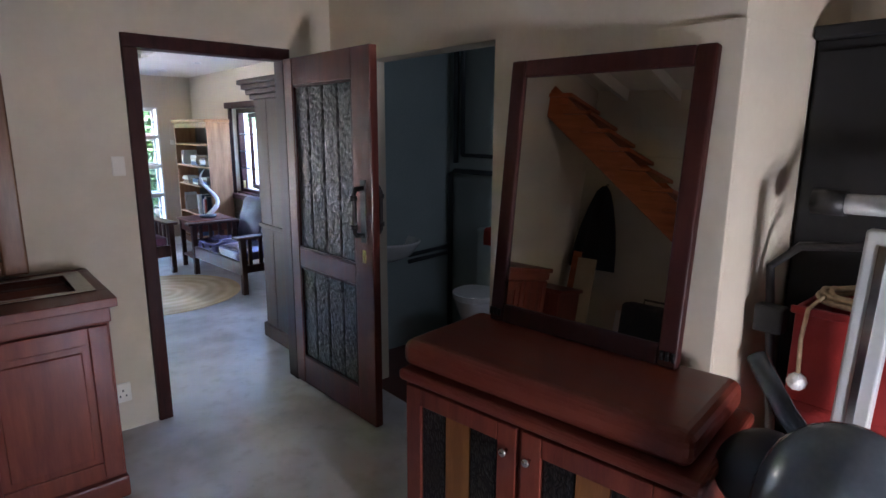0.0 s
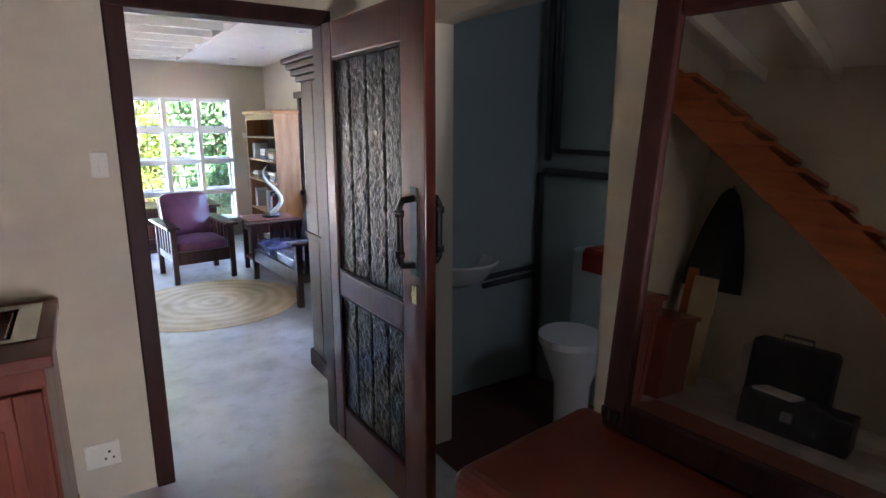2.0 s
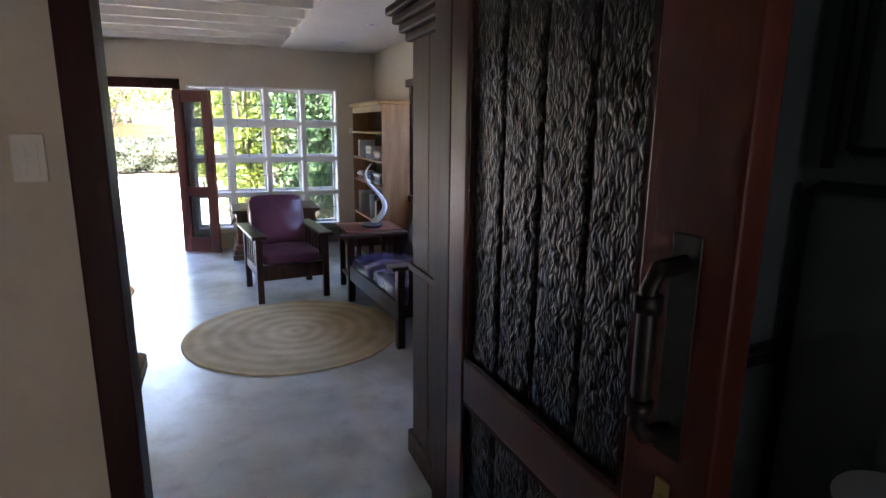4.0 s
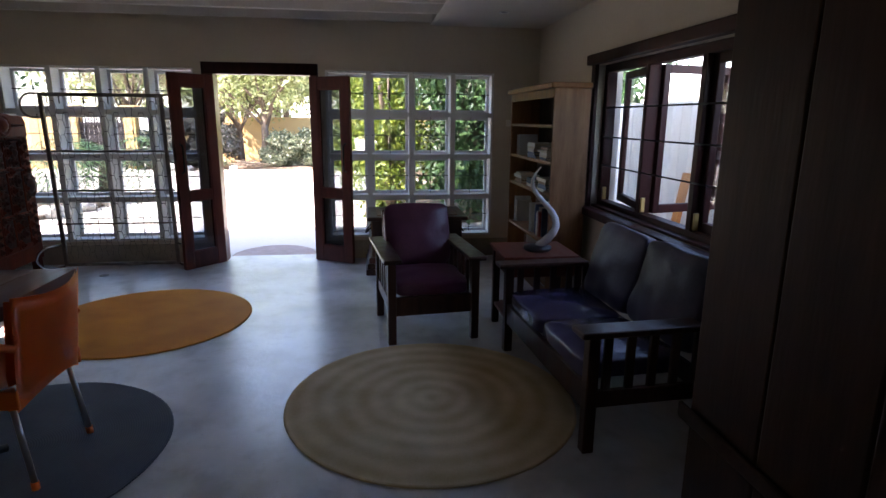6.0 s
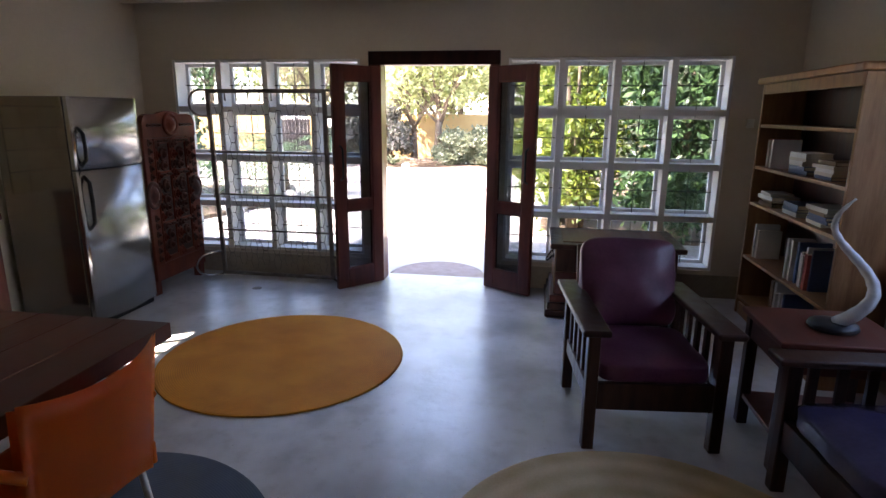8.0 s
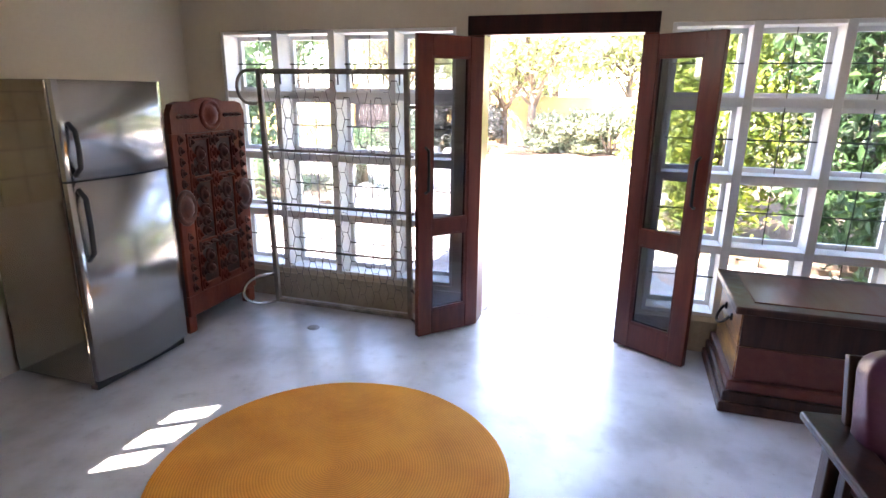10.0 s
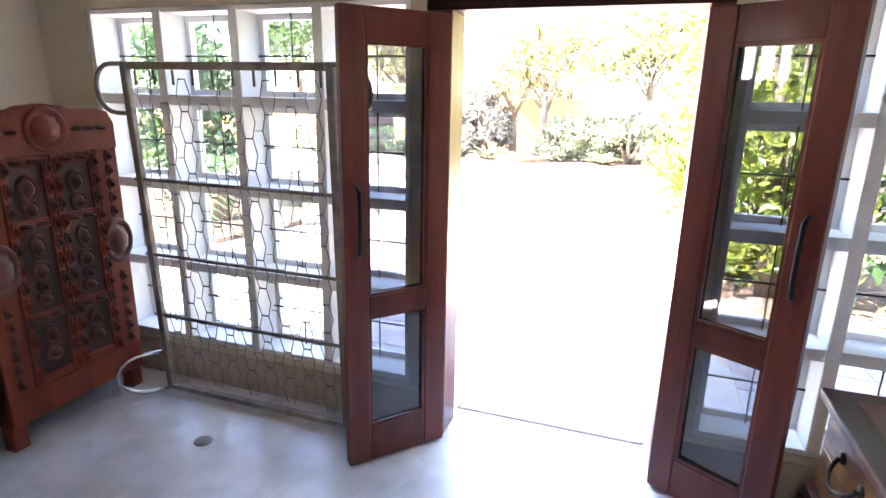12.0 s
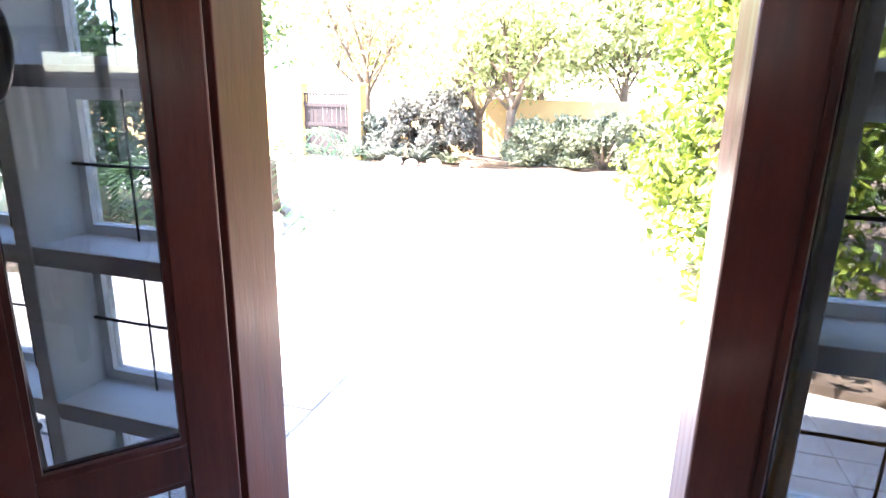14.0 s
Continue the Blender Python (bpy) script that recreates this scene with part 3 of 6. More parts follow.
def fern_palm(at, n, length, label, seed, name="palm"):
    """A low palm: arching ribs with paired leaflets."""
    rr = random.Random(seed)
    t = thing(name, at, label, "plant")
    tr = bmesh.new()
    tube(tr, [(0, 0, -0.03), (0.02, 0, length * 0.25), (0, 0.02, length * 0.5)], [0.12, 0.1, 0.07], 8)
    part("trunk", tr, BARK, t)
    bm = bmesh.new()
    for _ in range(n):
        a, rise = rr.uniform(0, 6.283), rr.uniform(0.2, 0.95)
        d, s = Vector((math.cos(a), math.sin(a), 0)), Vector((-math.sin(a), math.cos(a), 0))
        pts = [d * (length * u * 0.95) + Vector((0, 0, length * 0.5 + length * (rise * u * 1.3 - 1.15 * u * u))) for u in (k / 16 for k in range(17))]
        for k in range(2, 16):
            p, tang = pts[k], (pts[k + 1] - pts[k - 1]).normalized()
            L = length * 0.28 * math.sin(math.pi * (k / 17)) + 0.02
            for sg in (-1, 1):
                q = p + (s * sg + tang * 0.5 - Vector((0, 0, 0.25))) * L
                w = tang * 0.014
                bm.faces.new([bm.verts.new(p - w), bm.verts.new(p + w), bm.verts.new(q)])
        prev = None
        for p in pts:
            cur = (bm.verts.new(p - s * 0.006), bm.verts.new(p + s * 0.006))
            if prev:
                bm.faces.new((prev[0], prev[1], cur[1], cur[0]))
            prev = cur
    part("frond", bm, LEAF_DARK, t)
    return t


def rock(at, r, seed):
    bm = bmesh.new()
    bmesh.ops.create_icosphere(bm, subdivisions=2, radius=r)
    for v in bm.verts:
        v.co *= 1 + 0.35 * noise.noise(v.co * (1.6 / r) + Vector((seed, 0, 0)))
        v.co.z *= 0.65
    ob = mesh_object("rock", bm, ROCK)
    ob.location = (at[0], at[1], -0.03 + r * 0.4)
    return tagged(ob, "rounded grey garden rock at the bed's edge", "rock", "garden rocks")


def tree(at, h, n, material, label, seed, bare=False, crown=1.0):
    rr = random.Random(seed)
    t = thing("tree", at, label, "tree")
    bm, tips = bmesh.new(), []
    base = Vector((0, 0, 0.42 * h))
    tube(bm, [(0, 0, -0.05), (0.08, 0.03, 0.2 * h), base], [0.05 * h ** 0.5 + 0.05, 0.04 * h ** 0.5 + 0.03, 0.035 * h ** 0.5], 8)
    for k in range(9):
        a = 6.283 * k / 9 + rr.uniform(-0.3, 0.3)
        L = h * rr.uniform(0.3, 0.55)
        st = Vector((0.06, 0.02, h * rr.uniform(0.2, 0.42)))
        d = Vector((math.cos(a), math.sin(a), rr.uniform(0.5, 1.6))).normalized()
        mid, end = st + d * L * 0.5 + Vector((0, 0, 0.05 * h)), st + d * L
        tube(bm, [st, mid, end], [0.045, 0.028, 0.01], 6)
        tips += [end, mid]
        for _ in range(5):
            e2 = mid + (d + Vector((rr.uniform(-1, 1), rr.uniform(-1, 1), rr.uniform(-0.2, 0.9)))).normalized() * L * rr.uniform(0.3, 0.6)
            tube(bm, [mid, (mid + e2) / 2 + Vector((0, 0, 0.04 * h)), e2], [0.018, 0.012, 0.004], 5)
            tips.append(e2)
            if bare:
                for _ in range(3):
                    e3 = e2 + Vector((rr.uniform(-1, 1), rr.uniform(-1, 1), rr.uniform(-0.1, 1))) * L * 0.28
                    tube(bm, [e2, e3], [0.006, 0.002], 4)
    part("trunk", bm, BARK, t)
    if n:
        pts = cloud([(*p, crown * h * rr.uniform(0.07, 0.15)) for p in tips], n)
        leaf_mesh(pts, 0.02 * h if not bare else 0.012 * h, "crown", material, t, 0.2)
    return t


# beds
def bed(outline, name):
    bm = bmesh.new()
    top = [bm.verts.new((x + 0.05 * noise.noise((x, y, 0)), y, 0.03)) for x, y in outline]
    low = [bm.verts.new((v.co.x, v.co.y, -0.05)) for v in top]
    bm.faces.new(top)
    for k in range(len(top)):
        bm.faces.new((top[k], low[k], low[(k + 1) % len(top)], top[(k + 1) % len(top)]))
    bmesh.ops.recalc_face_normals(bm, faces=bm.faces)
    tagged(mesh_object(name, bm, SOIL), "dark planted garden bed", "ground", kind="structure")


bed([(-20.6, -4.6), (-20.3, -3.4), (-20.8, -1.5), (-20.4, 0.4), (-19.6, 2.2), (-17, 3.2), (-17, 8), (-24, 8), (-24, -4.6)], "ground_bed_1")
bed([(-11.45, 1.95), (-12.0, 1.6), (-13.6, 1.65), (-14.9, 2.1), (-16.8, 3.4), (-17, 7), (-11.3, 7), (-11.25, 2.6)], "ground_bed_2")
bed([(-11.6, -3.3), (-13.2, -2.85), (-14.4, -3.1), (-15.2, -4.0), (-15, -7), (-11, -7)], "ground_bed_3")

shrub("hedge_shrub", (-11.9, 2.05, -0.03), 1.15, 3.4, 7000, 0.05, LEAF_YELLOW, "sunlit yellow-green leafy shrub beside the driveway", seed=3, lump=0.3, low=0.12)
shrub("hedge_shrub", (-11.35, 3.25, -0.03), 1.6, 3.6, 12000, 0.06, LEAF_DARK, "dense dark-green shrub outside the window", seed=4, lump=0.34, low=0.12)
shrub("hedge_shrub", (-11.8, 4.9, -0.03), 2.2, 3.9, 10000, 0.07, LEAF_DARK, "dense dark-green shrub outside the window", seed=5, low=0.1)
shrub("hedge_shrub", (-13.5, 1.85, -0.03), 1.4, 3.9, 11000, 0.055, LEAF_YELLOW, "sunlit yellow-green leafy shrub beside the driveway", seed=6)
shrub("hedge_shrub", (-15.6, 4.3, -0.03), 2.4, 3.0, 7000, 0.07, LEAF_GREY, "pale grey-green shrub in the garden bed", seed=8)
for k, (x, y) in enumerate(((-12.4, 1.85), (-13.3, 1.95), (-14.3, 2.25), (-15.0, 2.7))):
    strap_plant((x, y, 0.03), 46, 0.55, LEAF_YELLOW, "clump of arching bright green strap leaves", 20 + k)

GARDEN = (
    (-21.6, -5.0, 1.3, 0.9, 3600, LEAF_SILVER), (-21.5, -3.9, 1.2, 1.35, 5200, LEAF_MAUVE), (-21.6, -3.1, 1.4, 1.6, 6200, LEAF_MAUVE),
    (-21.4, -0.95, 1.1, 0.85, 4200, LEAF_GREY), (-21.5, -0.2, 1.3, 1.0, 5200, LEAF_GREY), (-21.3, 0.7, 1.5, 1.05, 5200, LEAF_GREY),
    (-21.5, 1.8, 1.7, 1.1, 5200, LEAF_GREY), (-20.6, 2.8, 1.6, 1.1, 5000, LEAF_GREY), (-19.0, 4.0, 1.8, 1.5, 5600, LEAF_GREY))
for k, (x, y, w, h, n, mt) in enumerate(GARDEN):
    shrub("garden_shrub", (x, y, 0.03), w * 1.1, h * 1.05, int(n * 1.6), 0.06, mt, "mauve-tinged dark shrub before the boundary wall" if mt is LEAF_MAUVE else "grey-green shrub before the boundary wall", seed=40 + k, low=0.08, lump=0.22)
for k, (x, y) in enumerate(((-20.9, -5.2), (-20.8, -4.6), (-20.75, -4.1), (-20.9, -3.5), (-20.7, -2.7), (-21.0, -1.1), (-20.8, 0.1))):
    strap_plant((x, y, 0.03), 70, 1.0 if k < 4 else 0.6, LEAF_SILVER if k < 4 else LEAF_GREY, "clump of long silvery strap leaves" if k < 4 else "clump of long grey-green strap leaves", 60 + k, 0.035)
for k, (x, y, r) in enumerate(((-20.4, -4.0, 0.22), (-20.3, -3.5, 0.16), (-20.5, -3.0, 0.18), (-20.6, -2.3, 0.14), (-13.5, -2.75, 0.2), (-13.9, -2.95, 0.16), (-12.9, -2.95, 0.18), (-14.5, -3.3, 0.22), (-12.3, -3.15, 0.2))):
    rock((x, y), r, k * 3.1)
fern_palm((-14.3, -3.2, 0.03), 34, 1.35, "dark green palm with arching fronds among rocks", 5)
fern_palm((-12.4, -3.9, 0.03), 26, 1.1, "dark green palm with arching fronds among rocks", 6)
shrub("garden_shrub", (-13.2, -5.4, 0.03), 2.2, 2.4, 6000, 0.07, LEAF_DARK, "dark-green shrub behind the palms", seed=71)
# heap of sticks
heap = thing("stick_heap", (-20.7, -1.75, 0.03), "small heap of cut dry branches", "branches")
rr = random.Random(9)
for _ in range(26):
    bm = bmesh.new()
    a, c = rr.uniform(-0.6, 0.6), Vector((rr.uniform(-0.12, 0.12), rr.uniform(-0.3, 0.3), rr.uniform(0.02, 0.2)))
    d = Vector((math.sin(a) * 0.4, math.cos(a), rr.uniform(-0.1, 0.1))) * 0.4
    tube(bm, [c - d, c + d], [0.012, 0.008], 5)
    part("branch", bm, BARK, heap)

# boundary wall, gate and the trees behind
tagged(mesh_object("boundary_wall", boxed((-23.2, -5.2, -0.1), (-23.0, 22, 1.5), 0.01), OCHRE), "sunlit ochre plastered boundary wall", "wall", kind="structure")
tagged(mesh_object("boundary_wall", boxed((-21.3, -22, -0.1), (-21.1, -6.75, 1.55), 0.01), OCHRE), "sunlit ochre plastered boundary wall", "wall", kind="structure")
for y in (-6.85, -5.25):
    bm = boxed((-21.4, y - 0.16, -0.1), (-21.05, y + 0.16, 1.72), 0.01)
    box(bm, (-21.45, y - 0.21, 1.72), (-21.0, y + 0.21, 1.8), 0.015)
    tagged(mesh_object("gate_pillar", bm, OCHRE), "square ochre plastered gate pillar", "pillar", "gate pillars", "structure")
GATE_WOOD = wood("weathered_gate_wood", (0.012, 0.009, 0.01), (0.026, 0.019, 0.02), "z", 0.7, 0.0)
gate = thing("garden_gate", (-21.2, -6.68, 0.0), "closed brown boarded wooden garden gate", "gate")
for k in range(10):
    part("board", boxed((0, k * 0.126, 0.02), (0.025, k * 0.126 + 0.115, 1.3), 0.004), GATE_WOOD, gate)
for z in (0.15, 0.75, 1.22):
    part("rail", boxed((0.025, 0, z), (0.06, 1.255, z + 0.09), 0.004), GATE_WOOD, gate)
for k in range(16):
    part("slat", boxed((0.005, k * 0.081, 1.31), (0.025, k * 0.081 + 0.035, 1.5), 0.003), GATE_WOOD, gate)
part("top_rail", boxed((0, 0, 1.5), (0.05, 1.255, 1.55), 0.004), GATE_WOOD, gate)
tree((-23.9, -6.2, -0.03), 6.0, 2500, LEAF_DRY, "tall tree with thin bare branches by the gate", 11, True)
tree((-22.0, -2.35, 0.0), 3.0, 500, LEAF_YELLOW, "small thin-branched tree in the bed", 12, True)
tree((-21.8, -1.55, 0.0), 4.6, 9000, LEAF_PALE, "young garden tree with light yellow-green leaves", 13, crown=1.1)
BACK_TREES = ((-26, -4.5, 5.5, 9000), (-26.5, -1.5, 6.5, 12000), (-26, 1.0, 6.0, 9000), (-27, 4.5, 6.5, 9000), (-29, -8.5, 7.5, 9000), (-31, -2.5, 9.0, 12000))
for k, (x, y, h, n) in enumerate(BACK_TREES):
    tree((x, y, -0.03), h, n, LEAF_PALE, "tall garden tree with sunlit yellow-green leaves behind the boundary wall", 80 + k, crown=1.5)
for k, (x, y, h, n) in enumerate(((-30, -14, 8, 9000), (-27, 12, 8, 9000))):
    tree((x, y, -0.03), h, n, LEAF_DARK, "dark leafy garden tree behind the boundary wall", 90 + k, crown=1.3)

# corrugated fence outside the side window
bm = bmesh.new()
n = 360
A = [bm.verts.new((-10.2 + 9.2 * k / n, 4.65 + 0.06 * max(-0.6, min(0.6, 1.8 * math.sin(k * 0.5))), -0.03)) for k in range(n + 1)]
B = [bm.verts.new((v.co.x, v.co.y, 1.68)) for v in A]
C = [bm.verts.new((v.co.x, v.co.y + 0.004, 1.68)) for v in A]
D = [bm.verts.new((v.co.x, v.co.y + 0.004, -0.03)) for v in A]
for P, Q in ((A, B), (B, C), (C, D)):
    for k in range(n):
        bm.faces.new((P[k], P[k + 1], Q[k + 1], Q[k]))
fence = tagged(mesh_object("fence", bm, FENCE), "pale grey corrugated sheet fence", "fence")
PLANK = wood("orange_pine", (0.42, 0.17, 0.05), (0.6, 0.28, 0.1), "z", 0.45, 0.1)
for k, x in enumerate((-8.5, -7.9, -7.5, -7.0)):
    b = boxed((-0.05, -0.02, 0), (0.05, 0.02, 0.95 + 0.12 * (k % 2)), 0.004)
    ob = tagged(mesh_object("wooden_plank", b, PLANK), "upright orange-brown plank leaning on the fence", "plank", "planks by the fence")
    ob.matrix_basis = pose(x, 4.42, -0.03, -9, 0, 0)
mat_b = bmesh.new()
out = [(-0.52 * math.sin(math.pi * k / 20) - 0.02, 0.46 * math.cos(math.pi * k / 20)) for k in range(21)]
prism(mat_b, out, 0, 0.018, "z")
MAT = surface("coir_mat", (0.28, 0.21, 0.185), (0.37, 0.29, 0.255), 12, 0.95, bump=0.5)
dm = thing("doormat", (-9.34, 0.62, -0.03), "half-round brown doormat outside the front door", "doormat")
part("mat_body", mat_b, MAT, dm)
part("mat_edge", tube(bmesh.new(), [(x, y, 0.012) for x, y in out], 0.012, 6), PLINTH, dm)


# ---- workroom ----
CHARRED = charred("charred_plank")
IRON = surface("wrought_iron", (0.012, 0.011, 0.011), (0.035, 0.03, 0.028), 20, 0.45, 0.6, bump=0.15)
BRASS = plain("old_brass", (0.55, 0.4, 0.16), 0.35, 1.0)
CHROME = plain("brushed_chrome", (0.62, 0.62, 0.62), 0.22, 1.0)
STAINLESS = surface("stainless_steel", (0.5, 0.5, 0.49), (0.56, 0.56, 0.55), 0.8, 0.25, 1.0, (1, 1, 1), 0.0, rough_var=0.0)
PORCELAIN = surface("white_porcelain", (0.7, 0.72, 0.73), (0.78, 0.8, 0.8), 4, 0.15, bump=0.0)
PLASTIC_WHITE = surface("ivory_plastic", (0.76, 0.74, 0.66), (0.84, 0.82, 0.74), 10, 0.4, bump=0.0)
BLACK = surface("black_plastic", (0.012, 0.012, 0.013), (0.024, 0.024, 0.026), 8, 0.45, bump=0.05)
BLACK_PAINT = surface("black_painted_wood", (0.003, 0.003, 0.003), (0.008, 0.007, 0.007), 4, 0.75, bump=0.1, stretch=(1, 1, 0.2))
GREY_METAL = surface("pale_grey_enamel", (0.5, 0.53, 0.52), (0.6, 0.62, 0.61), 6, 0.35, bump=0.02)
MIRROR = plain("silvered_mirror", (0.6, 0.58, 0.54), 0.012, 1.0)
TERRA = surface("dark_red_floor_paint", (0.06, 0.02, 0.017), (0.12, 0.045, 0.035), 3, 0.45, bump=0.08)

# doorway frame and the heavy door
fr = thing("door_1", (DX, 1.275, 0), "open heavy wooden door in a dark frame", "door", kind="structure")
part("door_frame", boxed((-0.106, -0.023, 0), (0.016, 0.05, 2.045), 0.005), DARK_FRAME, fr)
part("door_frame", boxed((-0.106, 0.837, 0), (0.016, 0.887, 2.045), 0.005), DARK_FRAME, fr)
part("lintel", boxed((-0.106, -0.023, 2.045), (0.016, 0.887, 2.113), 0.005), DARK_FRAME, fr)

leaf = thing("heavy_door", (-3.045, 2.108, 0.015), "open red-brown wooden door with charred plank panels and iron handles", "door", turn=1.5)
W, Hh, T = 0.885, 2.035, 0.048
part("stile", boxed((0, 0, 0), (0.1, T, Hh), 0.006), DOOR_WOOD, leaf)
part("stile", boxed((W - 0.165, 0, 0), (W, T, Hh), 0.006), DOOR_WOOD, leaf)
for a, b in ((0, 0.185), (0.79, 0.905), (Hh - 0.155, Hh)):
    part("rail", boxed((0.1, 0.002, a), (W - 0.165, T - 0.002, b), 0.005), DOOR_WOOD, leaf)
for a, b in ((0.185, 0.79), (0.905, Hh - 0.155)):
    x0, x1 = 0.1, W - 0.165
    for k in range(4):
        u0, u1 = x0 + (x1 - x0) * k / 4, x0 + (x1 - x0) * (k + 1) / 4
        bm = bmesh.new()
        nz = 170
        for sgn, yy in ((1, 0.013), (-1, T - 0.013)):
            g = []
            for i in range(15):
                row = []
                for j in range(nz + 1):
                    u, z = u0 + 0.002 + (u1 - u0 - 0.004) * i / 14, a + (b - a) * j / nz
                    near = noise.voronoi((u * 60 + 1.2 * noise.noise((u * 20, z * 9, k)), z * 21, k * 3.0 + sgn))[0]
                    d = 0.0045 * (1 - min(1.0, (near[1] - near[0]) * 2.2)) + 0.002 * noise.noise((u * 95, z * 30 + k * 5, sgn))
                    edge = 0.006 if i in (0, 14) else 0.0
                    row.append(bm.verts.new((u, yy + sgn * (d + edge), z)))
                g.append(row)
            for i in range(14):
                for j in range(nz):
                    q = (g[i][j], g[i + 1][j], g[i + 1][j + 1], g[i][j + 1])
                    bm.faces.new(q if sgn > 0 else q[::-1]).smooth = True
        part("plank", bm, CHARRED, leaf, "charred weathered plank")
    bead = bmesh.new()
    for yy in (0.004, T - 0.018):
        for lo, hi in (((x0, yy, a), (x0 + 0.014, yy + 0.014, b)), ((x1 - 0.014, yy, a), (x1, yy + 0.014, b)), ((x0 + 0.014, yy, a), (x1 - 0.014, yy + 0.014, a + 0.014)), ((x0 + 0.014, yy, b - 0.014), (x1 - 0.014, yy + 0.014, b))):
            box(bead, lo, hi)
    part("moulding", bead, DARK_FRAME, leaf)
for s, q in ((-1, 0.0), (1, T)):
    hb = bmesh.new()
    tube(hb, [(W - 0.075, q + s * 0.0, 1.08), (W - 0.075, q + s * 0.05, 1.085), (W - 0.075, q + s * 0.06, 1.1), (W - 0.075, q + s * 0.062, 1.3), (W - 0.075, q + s * 0.05, 1.325), (W - 0.075, q + s * 0.0, 1.33)], 0.013, 8)
    for z in (1.13, 1.28):
        tube(hb, [(W - 0.075, q + s * 0.062, z - 0.012), (W - 0.075, q + s * 0.062, z + 0.012)], 0.019, 10)
    pl = part("handle", hb, IRON, leaf, "wrought-iron pull handle")
    part("plate", box(bmesh.new(), (W - 0.1, min(q, q + s * 0.004), 1.04), (W - 0.05, max(q, q + s * 0.004), 1.37), 0.0015), IRON, leaf)
    lk = bmesh.new()
    box(lk, (W - 0.088, min(q, q + s * 0.006), 0.93), (W - 0.062, max(q, q + s * 0.006), 1.0), 0.002)
    tube(lk, [(W - 0.075, q, 0.97), (W - 0.075, q + s * 0.012, 0.97)], 0.008, 10)
    part("lock", lk, BRASS, leaf, "small brass lock")


def framed_panel(bm_frame, bm_panel, x0, x1, z0, z1, y, stile=0.07, d=0.02):
    """A door in the local xz plane, its face at y: a frame and a sunk panel with a raised field."""
    for lo, hi in (((x0, y, z0), (x0 + stile, y + d, z1)), ((x1 - stile, y, z0), (x1, y + d, z1)), ((x0 + stile, y, z0), (x1 - stile, y + d, z0 + stile)), ((x0 + stile, y, z1 - stile), (x1 - stile, y + d, z1))):
        box(bm_frame, lo, hi, 0.004)
    box(bm_panel, (x0 + stile, y + 0.01, z0 + stile), (x1 - stile, y + d, z1 - stile))
    box(bm_panel, (x0 + stile + 0.03, y + 0.004, z0 + stile + 0.03), (x1 - stile - 0.03, y + 0.012, z1 - stile - 0.03), 0.004)


# dresser under the mirror
dr = thing("sideboard", (-1.41, 1.745, 0), "low red mahogany sideboard with a thick rounded top", "cabinet", turn=7.4)
part("top", boxed((0.0, 0.0, 0.745), (1.09, 0.5, 0.852), 0.04, 4), RED_WOOD_X, dr)
part("ledge", boxed((0.01, -0.03, 0.698), (1.13, 0.51, 0.744), 0.018, 3), RED_WOOD_X, dr)
bm = boxed((0.03, 0.0, 0.07), (1.1, 0.5, 0.697), 0.004)
part("body", bm, RED_WOOD, dr)
part("plinth", boxed((0.0, -0.035, 0.0), (1.13, 0.51, 0.1), 0.012, 3), RED_WOOD_X, dr)
AMBER = wood("golden_teak", (0.2, 0.075, 0.02), (0.36, 0.16, 0.05), "z", 0.35, 0.3)
for x0, x1, kx in ((0.05, 0.555, 0.52), (0.575, 1.08, 0.61)):
    d = part("door", boxed((x0, -0.022, 0.115), (x0 + 0.075, -0.001, 0.688), 0.004), RED_WOOD, dr)
    for lo, hi in (((x1 - 0.075, -0.022, 0.115), (x1, -0.001, 0.688)), ((x0 + 0.075, -0.022, 0.115), (x1 - 0.075, -0.001, 0.18)), ((x0 + 0.075, -0.022, 0.62), (x1 - 0.075, -0.001, 0.688))):
        part("door_rail", boxed(lo, hi, 0.004), RED_WOOD, d)
    for k in range(3):
        u0, u1 = x0 + 0.077 + k * (x1 - x0 - 0.154) / 3, x0 + 0.077 + (k + 1) * (x1 - x0 - 0.154) / 3
        part("plank", boxed((u0, -0.012 - 0.002 * k, 0.182), (u1 - 0.003, -0.002, 0.618), 0.003), (CHARRED, AMBER, CHARRED)[k], d)
    kb = bmesh.new()
    lathe(kb, [(0.006, 0), (0.006, 0.012), (0.014, 0.018), (0.016, 0.026), (0.01, 0.033), (0.0, 0.035)], 14)
    bmesh.ops.transform(kb, matrix=pose(kx, -0.022, 0.6, 90, 0, 0), verts=kb.verts)
    part("knob", kb, CHROME, d, "small silver knob")

# leaning mirror
mi = thing("framed_mirror", (-0.948, 2.213, 0.853), "large leaning mirror in a dark red-brown wooden frame", "mirror")
mi.matrix_basis = pose(-0.96, 2.213, 0.856, -6.0, 0, 6.0)
w, h = 0.393, 1.06
for lo, hi in (((-w, 0, 0), (-w + 0.066, 0.045, h)), ((w - 0.066, 0, 0), (w, 0.045, h)), ((-w + 0.066, 0, 0), (w - 0.066, 0.045, 0.075)), ((-w + 0.066, 0, h - 0.066), (w - 0.066, 0.045, h))):
    part("frame", boxed(lo, hi, 0.008, 3), DARK_FRAME, mi)
part("glass", boxed((-w + 0.066, 0.014, 0.075), (w - 0.066, 0.02, h - 0.066), 0), MIRROR, mi, "silvered mirror glass")
part("back", boxed((-w + 0.06, 0.03, 0.06), (w - 0.06, 0.044, h - 0.06), 0), BLACK_PAINT, mi)
